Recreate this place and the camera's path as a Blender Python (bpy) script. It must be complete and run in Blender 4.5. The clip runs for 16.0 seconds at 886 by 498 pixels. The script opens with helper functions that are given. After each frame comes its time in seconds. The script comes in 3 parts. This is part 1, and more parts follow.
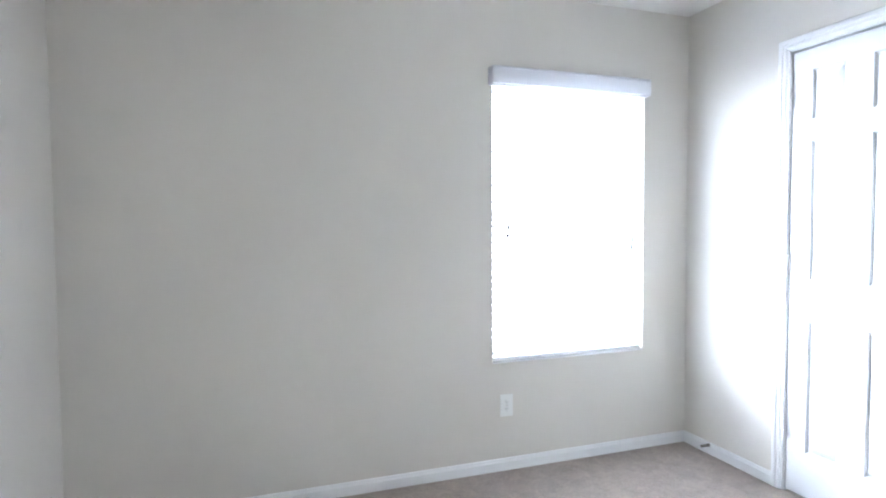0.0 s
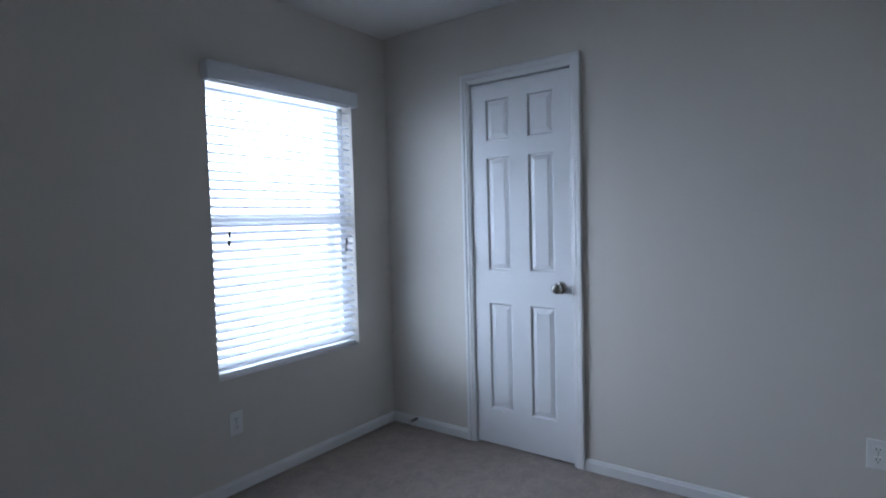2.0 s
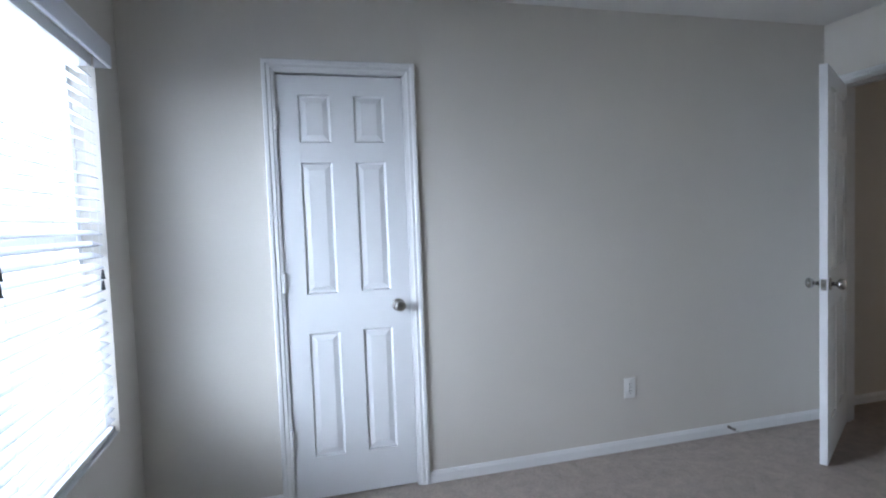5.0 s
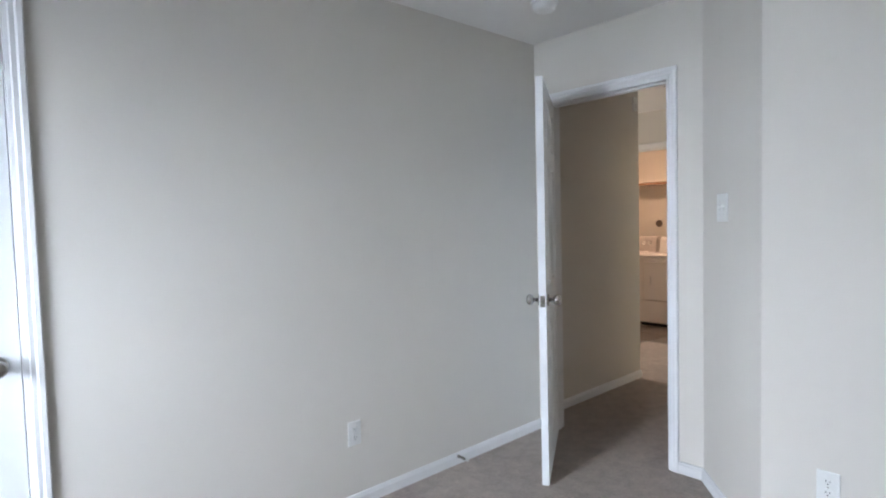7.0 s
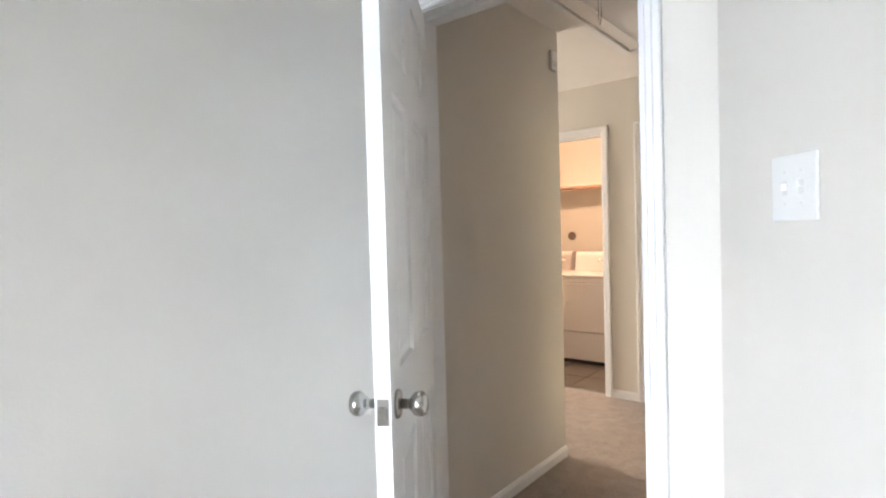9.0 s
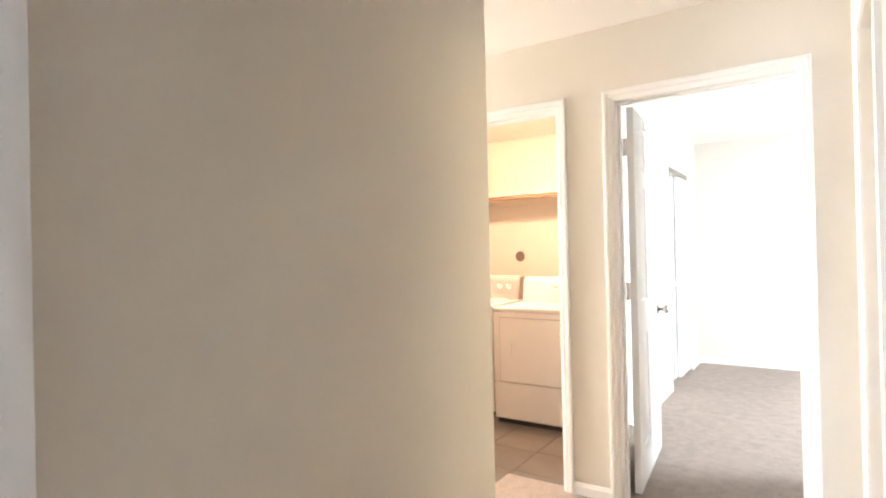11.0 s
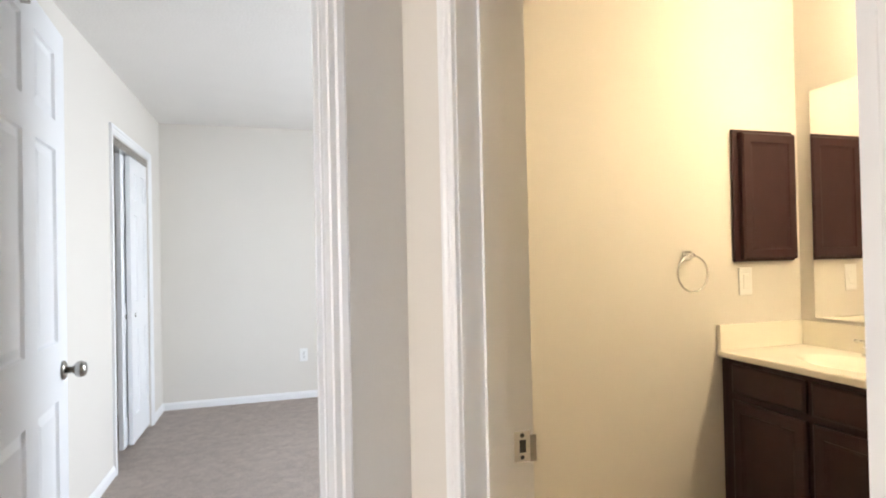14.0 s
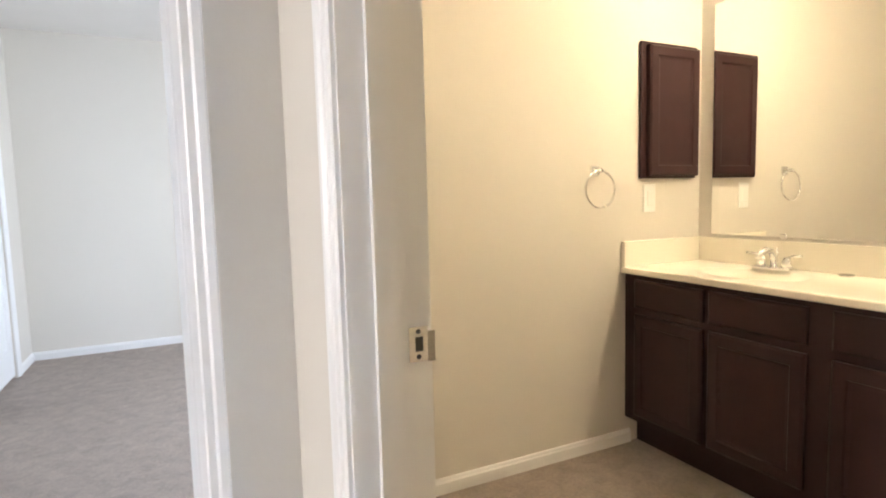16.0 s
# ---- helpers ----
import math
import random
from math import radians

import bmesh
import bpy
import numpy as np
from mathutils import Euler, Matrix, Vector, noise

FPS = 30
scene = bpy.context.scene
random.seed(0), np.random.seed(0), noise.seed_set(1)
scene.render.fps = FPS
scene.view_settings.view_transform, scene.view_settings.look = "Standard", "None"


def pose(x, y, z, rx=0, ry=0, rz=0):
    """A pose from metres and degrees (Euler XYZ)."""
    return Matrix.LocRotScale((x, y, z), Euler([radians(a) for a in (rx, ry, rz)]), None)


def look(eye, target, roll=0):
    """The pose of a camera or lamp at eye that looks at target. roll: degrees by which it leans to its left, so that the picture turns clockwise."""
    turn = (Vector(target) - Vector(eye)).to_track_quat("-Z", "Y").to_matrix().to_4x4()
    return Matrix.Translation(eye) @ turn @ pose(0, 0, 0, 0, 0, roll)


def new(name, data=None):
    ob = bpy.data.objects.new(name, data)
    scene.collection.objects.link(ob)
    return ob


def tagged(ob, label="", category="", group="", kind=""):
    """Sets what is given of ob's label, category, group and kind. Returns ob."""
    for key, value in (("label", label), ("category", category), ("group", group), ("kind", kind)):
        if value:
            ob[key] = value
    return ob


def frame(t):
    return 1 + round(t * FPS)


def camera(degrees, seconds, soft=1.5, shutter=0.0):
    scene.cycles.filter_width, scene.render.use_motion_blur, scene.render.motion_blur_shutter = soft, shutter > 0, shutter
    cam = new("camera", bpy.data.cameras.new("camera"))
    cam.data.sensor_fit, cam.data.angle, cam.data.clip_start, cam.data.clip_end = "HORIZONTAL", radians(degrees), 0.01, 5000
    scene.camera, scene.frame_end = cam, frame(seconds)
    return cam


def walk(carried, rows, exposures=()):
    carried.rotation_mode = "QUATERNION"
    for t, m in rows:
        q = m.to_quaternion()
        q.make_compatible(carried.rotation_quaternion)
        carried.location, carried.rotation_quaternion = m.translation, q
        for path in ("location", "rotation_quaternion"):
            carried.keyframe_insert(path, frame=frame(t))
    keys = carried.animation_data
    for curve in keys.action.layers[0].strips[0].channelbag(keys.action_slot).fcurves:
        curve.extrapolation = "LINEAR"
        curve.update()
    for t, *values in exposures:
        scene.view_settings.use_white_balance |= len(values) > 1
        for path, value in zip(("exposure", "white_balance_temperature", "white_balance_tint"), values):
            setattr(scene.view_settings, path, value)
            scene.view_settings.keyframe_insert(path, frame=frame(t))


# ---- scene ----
cam = camera(77.3, 16.0, soft=2.0)
PATH = [
    (0, (-2.355, -2.576, 1.268), (-1.714, -0.684, 1.183), -0.4),
    (0.5, (-2.477, -2.756, 1.294), (-1.6, -0.961, 1.199), -0.7),
    (1, (-2.568, -2.764, 1.305), (-1.49, -1.083, 1.208), -1.0),
    (1.5, (-2.676, -2.599, 1.308), (-1.327, -1.126, 1.207), -1.2),
    (2, (-2.645, -2.409, 1.298), (-1.046, -1.213, 1.192), -1.5),
    (2.5, (-2.664, -2.16, 1.297), (-0.881, -1.26, 1.194), -1.8),
    (3, (-2.7, -1.822, 1.308), (-0.794, -1.224, 1.2), -1.9),
    (3.2, (-2.686, -1.702, 1.3), (-0.755, -1.192, 1.189), -2.0),
    (5.3, (-2.712, -0.602, 1.36), (-0.838, -1.292, 1.255), -2.0),
    (5.5, (-2.736, -0.578, 1.371), (-0.901, -1.368, 1.266), -1.9),
    (6, (-2.655, -0.614, 1.384), (-0.935, -1.628, 1.268), -1.9),
    (6.5, (-2.452, -0.793, 1.383), (-0.857, -1.995, 1.268), -1.7),
    (7, (-2.224, -1.085, 1.35), (-0.738, -2.42, 1.251), -1.5),
    (7.5, (-2.002, -1.397, 1.346), (-0.577, -2.796, 1.242), -1.4),
    (8, (-1.742, -1.732, 1.337), (-0.39, -3.204, 1.265), -1.5),
    (8.5, (-1.539, -2.093, 1.323), (-0.25, -3.621, 1.264), -1.6),
    (9, (-1.341, -2.452, 1.311), (-0.098, -4.018, 1.256), -1.6),
    (11.3, (-0.71, -3.934, 1.301), (0.336, -5.639, 1.332), -1.3),
    (11.5, (-0.667, -4.035, 1.291), (0.304, -5.783, 1.332), -1.2),
    (12, (-0.58, -4.354, 1.289), (0.05, -6.252, 1.332), -0.8),
    (12.5, (-0.529, -4.61, 1.277), (-0.265, -6.592, 1.314), -1.2),
    (13, (-0.537, -4.877, 1.278), (-0.571, -6.876, 1.304), -1.3),
    (13.5, (-0.576, -5.152, 1.257), (-0.872, -7.13, 1.283), -1.2),
    (14, (-0.626, -5.328, 1.264), (-1.203, -7.243, 1.287), -1.2),
    (14.5, (-0.708, -5.434, 1.246), (-1.444, -7.294, 1.273), -1.3),
    (15, (-0.76, -5.483, 1.217), (-1.575, -7.309, 1.225), -1.7),
    (15.5, (-0.746, -5.486, 1.173), (-1.602, -7.291, 1.089), -1.6),
    (16, (-0.718, -5.477, 1.143), (-1.582, -7.271, 0.96), -1.5),
]
EXPOSURES = [(0.0, 2.4, 6200, 12), (0.6, 1.4, 6000, 12), (1.1, 0.65, 5850, 12), (1.6, -0.05, 5750, 12), (2.0, -0.25, 5700, 12), (2.5, -0.05, 5750, 12), (3.2, 0.15, 5800, 12), (5.3, 0.6, 6100, 12), (6.0, 0.85, 6150, 12), (7.0, 1.2, 6350, 12), (8.0, 1.55, 6500, 12), (9.0, 2.1, 6700, 12), (11.3, 2.85, 6750, 12), (12.0, 2.45, 6600, 12), (12.5, 2.1, 6450, 13), (13.5, 1.8, 6400, 13), (14.5, 1.85, 6300, 13), (16.0, 1.9, 6150, 13)]
walk(cam, [(t, look(eye, target, roll)) for t, eye, target, roll in PATH], EXPOSURES)

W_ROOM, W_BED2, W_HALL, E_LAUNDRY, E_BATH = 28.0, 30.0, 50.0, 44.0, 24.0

# ---- world and light ----
world = bpy.data.worlds.new("sky")
scene.world = world
world.use_nodes = True
wn = world.node_tree
sky = wn.nodes.new("ShaderNodeTexSky")
sky.sky_type = 'NISHITA'
sky.sun_disc = False
sky.sun_elevation = radians(48)
sky.sun_rotation = radians(160)
bgn = wn.nodes["Background"]
bgn.inputs[1].default_value = 0.15
wn.links.new(sky.outputs[0], bgn.inputs[0])

sun_data = bpy.data.lights.new("sun", 'SUN')
sun_data.energy, sun_data.angle, sun_data.color = 3.0, radians(0.5), (1.0, 0.95, 0.88)
sun = new("sun", sun_data)
sun.matrix_world = look((0, 0, 20), (math.sin(radians(160)) * -10, math.cos(radians(160)) * -10, 8.9))


def area(name, eye, target, w, h, watts, color, spread=160):
    d = bpy.data.lights.new(name, 'AREA')
    d.shape, d.size, d.size_y, d.energy, d.color = 'RECTANGLE', w, h, watts, color
    ob = new(name, d)
    d.spread = radians(spread)
    ob.matrix_world = look(eye, target)
    return ob


# daylight in the bedroom window's opening
for z in (0.73, 1.08, 1.43, 1.78):
    area("skylight_bedroom", (-0.758, 0.24, z), (-0.758, -0.76, z), 0.9, 0.38, W_ROOM / 4, (0.76, 0.87, 1.0), 140)
area("hazelight_bedroom", (-0.758, 0.165, 1.29), (-0.758, -3, 1.29), 1.1, 1.5, W_ROOM * 0.30, (0.84, 0.90, 1.0), 180)
# added daylight lamps, in the openings of two unseen windows
area("added_light_second_bedroom", (-3.39, -8.3, 1.35), (0, -8.3, 0.5), 1.3, 1.4, W_BED2, (0.84, 0.92, 1.0))
area("added_light_hall", (5.09, -5.85, 1.5), (0, -5.95, 1.2), 0.8, 1.3, W_HALL, (1.0, 0.95, 0.88))


# ---- materials ----
def mat(name, color, rough=0.5, metal=0.0, var=0.06, scale=6.0, bump=0.0, bscale=120.0, fine=0.0, spec=0.5, trans=0.0):
    m = bpy.data.materials.new(name)
    m.use_nodes = True
    nt = m.node_tree
    b = nt.nodes["Principled BSDF"]
    b.inputs["Roughness"].default_value = rough
    b.inputs["Metallic"].default_value = metal
    b.inputs["Specular IOR Level"].default_value = spec
    co = nt.nodes.new("ShaderNodeTexCoord")
    big = nt.nodes.new("ShaderNodeTexNoise")
    big.inputs["Scale"].default_value = scale
    big.inputs["Detail"].default_value = 4
    nt.links.new(co.outputs["Object"], big.inputs["Vector"])
    ramp = nt.nodes.new("ShaderNodeMix")
    ramp.data_type = 'RGBA'
    ramp.inputs[6].default_value = tuple(c * (1 - var) for c in color) + (1,)
    ramp.inputs[7].default_value = tuple(min(1, c * (1 + var)) for c in color) + (1,)
    nt.links.new(big.outputs["Fac"], ramp.inputs[0])
    out = ramp.outputs[2]
    small = nt.nodes.new("ShaderNodeTexNoise")
    small.inputs["Scale"].default_value = bscale
    small.inputs["Detail"].default_value = 5
    nt.links.new(co.outputs["Object"], small.inputs["Vector"])
    if fine:
        mx = nt.nodes.new("ShaderNodeMix")
        mx.data_type, mx.blend_type = 'RGBA', 'MULTIPLY'
        mx.inputs[0].default_value = fine
        nt.links.new(out, mx.inputs[6])
        nt.links.new(small.outputs["Fac"], mx.inputs[7])
        out = mx.outputs[2]
    nt.links.new(out, b.inputs["Base Color"])
    if bump:
        bp = nt.nodes.new("ShaderNodeBump")
        bp.inputs["Strength"].default_value = bump
        bp.inputs["Distance"].default_value = 0.004
        nt.links.new(small.outputs["Fac"], bp.inputs["Height"])
        nt.links.new(bp.outputs[0], b.inputs["Normal"])
    if trans:
        tr = nt.nodes.new("ShaderNodeBsdfTranslucent")
        tr.inputs[0].default_value = (0.9, 0.93, 1.0, 1)
        ms = nt.nodes.new("ShaderNodeMixShader")
        ms.inputs[0].default_value = trans
        nt.links.new(b.outputs[0], ms.inputs[1])
        nt.links.new(tr.outputs[0], ms.inputs[2])
        nt.links.new(ms.outputs[0], nt.nodes["Material Output"].inputs[0])
    return m


def glow(name, color, strength):
    m = bpy.data.materials.new(name)
    m.use_nodes = True
    b = m.node_tree.nodes["Principled BSDF"]
    b.inputs["Base Color"].default_value = (0.9, 0.88, 0.8, 1)
    b.inputs["Emission Color"].default_value = (*color, 1)
    b.inputs["Emission Strength"].default_value = strength
    return m


def carpet_material():
    m = mat("carpet", (0.60, 0.505, 0.44), 0.95, var=0.12, scale=2.2, bump=1.0, bscale=260, fine=0.34, spec=0.1)
    nt = m.node_tree
    b = nt.nodes["Principled BSDF"]
    b.inputs["Sheen Weight"].default_value = 0.15
    co = next(n for n in nt.nodes if n.bl_idname == "ShaderNodeTexCoord")
    bp = next(n for n in nt.nodes if n.bl_idname == "ShaderNodeBump")
    bp.inputs["Distance"].default_value = 0.012
    col = b.inputs["Base Color"].links[0].from_socket
    hs = [bp.inputs["Height"].links[0].from_socket]
    for scale, amount in ((14.0, 0.30), (75.0, 0.30)):
        n = nt.nodes.new("ShaderNodeTexNoise")
        n.inputs["Scale"].default_value, n.inputs["Detail"].default_value, n.inputs["Distortion"].default_value = scale, 3, 0.6
        nt.links.new(co.outputs["Object"], n.inputs["Vector"])
        r = nt.nodes.new("ShaderNodeMapRange")
        r.inputs[1].default_value, r.inputs[2].default_value, r.inputs[3].default_value, r.inputs[4].default_value = 0.3, 0.7, 1 - amount * 0.5, 1.0 + amount * 0.25
        nt.links.new(n.outputs["Fac"], r.inputs[0])
        mx = nt.nodes.new("ShaderNodeMix")
        mx.data_type, mx.blend_type = 'RGBA', 'MULTIPLY'
        mx.inputs[0].default_value = 1.0
        nt.links.new(col, mx.inputs[6])
        nt.links.new(r.outputs[0], mx.inputs[7])
        col = mx.outputs[2]
        hs.append(n.outputs["Fac"])
    nt.links.new(col, b.inputs["Base Color"])
    ad = nt.nodes.new("ShaderNodeMath")
    ad.operation = 'ADD'
    nt.links.new(hs[0], ad.inputs[0])
    nt.links.new(hs[2], ad.inputs[1])
    nt.links.new(ad.outputs[0], bp.inputs["Height"])
    return m


M_WALL = mat("greige_paint", (0.69, 0.656, 0.602), 0.75, var=0.02, scale=2.5, bump=0.13, bscale=95, spec=0.25)
M_CEIL = mat("ceiling_paint", (0.82, 0.80, 0.77), 0.9, var=0.03, scale=4, bump=0.5, bscale=70, spec=0.1)
M_TRIM = mat("white_semigloss_paint", (0.80, 0.80, 0.80), 0.4, var=0.012, scale=5)
M_DOOR = mat("white_door_paint", (0.79, 0.80, 0.81), 0.42, var=0.015, scale=7, bump=0.06, bscale=150)
M_CARPET = carpet_material()
M_NICKEL = mat("satin_nickel", (0.44, 0.425, 0.40), 0.27, 1.0, var=0.05, scale=40)
M_CHROME = mat("chrome", (0.82, 0.82, 0.82), 0.1, 1.0, var=0.02, scale=30)
M_PLASTIC = mat("white_plastic", (0.80, 0.80, 0.78), 0.4, var=0.02, scale=20)
M_DARK = mat("dark_plastic", (0.03, 0.03, 0.03), 0.5, var=0.2, scale=20)
M_SLAT = mat("blind_slat", (0.82, 0.82, 0.82), 0.45, var=0.02, scale=8, trans=0.28)
M_VINYL = mat("white_vinyl", (0.80, 0.81, 0.82), 0.4, var=0.02, scale=8)
M_WHITEGOODS = mat("white_enamel", (0.80, 0.78, 0.76), 0.25, var=0.02, scale=6)
M_CONSOLE = mat("grey_console", (0.50, 0.46, 0.44), 0.4, var=0.05, scale=10)
M_ESPRESSO = mat("espresso_wood", (0.036, 0.014, 0.015), 0.45, var=0.35, scale=9, bump=0.08, bscale=60, spec=0.28)
M_MARBLE = mat("cultured_marble", (0.86, 0.82, 0.72), 0.2, var=0.03, scale=5)
M_SHELF = mat("painted_shelf", (0.72, 0.66, 0.60), 0.5, var=0.04, scale=8)
M_RED = mat("red_enamel", (0.55, 0.02, 0.025), 0.3, var=0.06, scale=15)
M_RUBBER = mat("white_rubber", (0.7, 0.7, 0.68), 0.7, var=0.05, scale=30)
M_VENT = mat("vent_mesh", (0.16, 0.12, 0.10), 0.7, var=0.3, scale=90)
M_TILE = mat("brown_tile", (0.175, 0.15, 0.13), 0.4, var=0.45, scale=4, bump=0.1, bscale=40)
M_GROUT = mat("grout", (0.17, 0.145, 0.12), 0.9, var=0.1, scale=30)
M_LAMP_L = glow("laundry_lamp_glass", (1.0, 0.65, 0.43), E_LAUNDRY)
M_LAMP_B = glow("bath_lamp_glass", (1.0, 0.80, 0.50), E_BATH)
M_BRICK = mat("stucco", (0.42, 0.36, 0.30), 0.9, var=0.12, scale=3, bump=0.3, bscale=40)
M_ROOF = mat("roof_shingle", (0.10, 0.09, 0.085), 0.9, var=0.3, scale=5, bump=0.4, bscale=30)
M_GRASS = mat("lawn", (0.07, 0.10, 0.035), 0.95, var=0.35, scale=1.5, bump=0.6, bscale=25)
M_PANE_FAR = mat("far_window_glass", (0.05, 0.06, 0.07), 0.08, var=0.1, scale=3)


def glass_material():
    m = bpy.data.materials.new("window_glass")
    m.use_nodes = True
    b = m.node_tree.nodes["Principled BSDF"]
    b.inputs["Roughness"].default_value = 0.0
    b.inputs["Transmission Weight"].default_value = 1.0
    b.inputs["IOR"].default_value = 1.02
    return m


def mirror_material():
    m = bpy.data.materials.new("mirror")
    m.use_nodes = True
    b = m.node_tree.nodes["Principled BSDF"]
    b.inputs["Base Color"].default_value = (0.93, 0.93, 0.91, 1)
    b.inputs["Metallic"].default_value, b.inputs["Roughness"].default_value = 1.0, 0.01
    return m


M_GLASS, M_MIRROR = glass_material(), mirror_material()


# ---- mesh helpers ----
def link(name, bm, material, parent=None, label="", smooth=False):
    bmesh.ops.recalc_face_normals(bm, faces=bm.faces[:])
    me = bpy.data.meshes.new(name)
    bm.to_mesh(me)
    bm.free()
    if smooth:
        for p in me.polygons:
            p.use_smooth = True
    me.materials.append(material)
    ob = new(name, me)
    if parent is not None:
        ob.parent = parent
    if label:
        ob["label"] = label
    return ob


def part(name, bm, material, parent, label="", smooth=False):
    return link(name, bm, material, parent, label, smooth)


def thing(name, m, label, category, group="", kind=""):
    ob = new(name)
    ob.empty_display_size = 0.1
    ob.matrix_world = m
    return tagged(ob, label, category, group, kind)


def add_box(bm, x0, x1, y0, y1, z0, z1, bevel=0.0, seg=1):
    v = [bm.verts.new((x, y, z)) for x in (x0, x1) for y in (y0, y1) for z in (z0, z1)]
    fs = [bm.faces.new([v[i] for i in f]) for f in ((0, 1, 3, 2), (4, 6, 7, 5), (0, 4, 5, 1), (2, 3, 7, 6), (0, 2, 6, 4), (1, 5, 7, 3))]
    if bevel:
        es = list({e for f in fs for e in f.edges})
        bmesh.ops.bevel(bm, geom=es, offset=bevel, segments=seg, affect='EDGES', profile=0.5)
    return bm


def box(x0, x1, y0, y1, z0, z1, bevel=0.0, seg=1):
    return add_box(bmesh.new(), x0, x1, y0, y1, z0, z1, bevel, seg)


def add_prism(bm, pts, z0, z1):
    lo = [bm.verts.new((x, y, z0)) for x, y in pts]
    hi = [bm.verts.new((x, y, z1)) for x, y in pts]
    bm.faces.new(lo[::-1])
    bm.faces.new(hi)
    n = len(pts)
    for i in range(n):
        bm.faces.new((lo[i], lo[(i + 1) % n], hi[(i + 1) % n], hi[i]))
    return bm


def add_lathe(bm, profile, n=24, m=Matrix()):
    """profile: (radius, height) pairs about the z axis."""
    rings = []
    for r, z in profile:
        if r < 1e-5:
            rings.append([bm.verts.new(m @ Vector((0, 0, z)))])
        else:
            rings.append([bm.verts.new(m @ Vector((r * math.cos(2 * math.pi * i / n), r * math.sin(2 * math.pi * i / n), z))) for i in range(n)])
    for a, b in zip(rings, rings[1:]):
        for i in range(n):
            j = (i + 1) % n
            q = [a[i % len(a)], a[j % len(a)], b[j % len(b)], b[i % len(b)]]
            q = list(dict.fromkeys(q))
            if len(q) > 2:
                bm.faces.new(q)
    return bm


def lathe(profile, n=24, m=Matrix()):
    return add_lathe(bmesh.new(), profile, n, m)


def tube(points, r, n=8, closed=False):
    bm = bmesh.new()
    pts = [Vector(p) for p in points]
    rings = []
    k = len(pts)
    for i, p in enumerate(pts):
        d = (pts[(i + 1) % k] - pts[i - 1]) if closed else (pts[min(i + 1, k - 1)] - pts[max(i - 1, 0)])
        q = d.to_track_quat('Z', 'Y')
        rings.append([bm.verts.new(p + q @ Vector((r * math.cos(2 * math.pi * a / n), r * math.sin(2 * math.pi * a / n), 0))) for a in range(n)])
    pairs = list(zip(rings, rings[1:])) + ([(rings[-1], rings[0])] if closed else [])
    for a, b in pairs:
        off = 0
        if closed and a is rings[-1]:
            off = min(range(n), key=lambda s: sum((a[i].co - b[(i + s) % n].co).length for i in range(n)))
        for i in range(n):
            bm.faces.new((a[i], a[(i + 1) % n], b[(i + 1 + off) % n], b[(i + off) % n]))
    if not closed:
        bm.faces.new(rings[0][::-1])
        bm.faces.new(rings[-1])
    return bm


# ---- structure ----
CEIL = 2.440
HEAD = 2.052


def wall(name, x0, x1, y0, y1, openings=(), z0=0.0, z1=CEIL):
    """A straight wall between two planes, along its longer side; openings: (from, to, sill, head)."""
    bm = bmesh.new()
    along_x = (x1 - x0) > (y1 - y0)
    a, end = (x0, x1) if along_x else (y0, y1)

    def piece(p, q, lo, hi):
        if q - p > 1e-4 and hi - lo > 1e-4:
            if along_x:
                add_box(bm, p, q, y0, y1, lo, hi)
            else:
                add_box(bm, x0, x1, p, q, lo, hi)
    for p, q, lo, hi in sorted(openings):
        piece(a, p, z0, z1)
        piece(p, q, z0, lo)
        piece(p, q, hi, z1)
        a = q
    piece(a, end, z0, z1)
    bmesh.ops.remove_doubles(bm, verts=bm.verts[:], dist=1e-5)
    return tagged(link(name, bm, M_WALL), "greige painted textured drywall", "wall", kind="structure")


JAMB = 0.018
# clear openings
CL0, CL1 = -1.250, -0.648       # closet door, along y
RD0, RD1 = -0.855, -0.098       # bedroom door, along x
B20, B21 = -0.728, 0.053        # second bedroom door, along x
LA0, LA1 = 0.372, 1.19          # laundry, along x
BA0, BA1 = -6.215, -5.545       # bathroom, along y
WIN = (-1.218, -0.298, 0.558, 2.02)
BC0, BC1 = -10.07, -9.10         # second closet, along y
SY = -6.62                     # hall's south wall
BX, BY = -2.990, -7.345         # bathroom's far walls
E2 = 0.315

wall("wall_north", -3.23, 0.12, 0.0, 0.15, [WIN])
wall("wall_east", 0.0, 0.12, -3.893, 0.0, [(CL0 - JAMB, CL1 + JAMB, 0, HEAD + JAMB)])
wall("wall_south", -1.04, 0.23, -4.013, -3.893, [(RD0 - JAMB, RD1 + JAMB, 0, HEAD + JAMB)])
tagged(link("wall_angled", add_prism(bmesh.new(), [(-1.04, -3.893), (-1.47, -3.39), (-1.47, -3.51), (-1.04, -4.013)], 0, CEIL), M_WALL), "greige painted angled drywall", "wall", kind="structure")
wall("wall_south_west", -3.23, -1.47, -3.51, -3.39)
wall("wall_west", -3.23, -3.11, -3.39, 0.0)
wall("wall_closet_back", 0.75, 0.85, -1.7, -0.2)
wall("wall_closet_side_1", 0.12, 0.85, -0.2, -0.1)
wall("wall_closet_side_2", 0.12, 0.85, -1.8, -1.7)
wall("wall_hall_east", 0.11, 0.23, -5.38, -4.013)
wall("wall_hall_west", -1.045, -0.925, -7.465, -4.013, [(BA0 - JAMB, BA1 + JAMB, 0, HEAD + JAMB)])
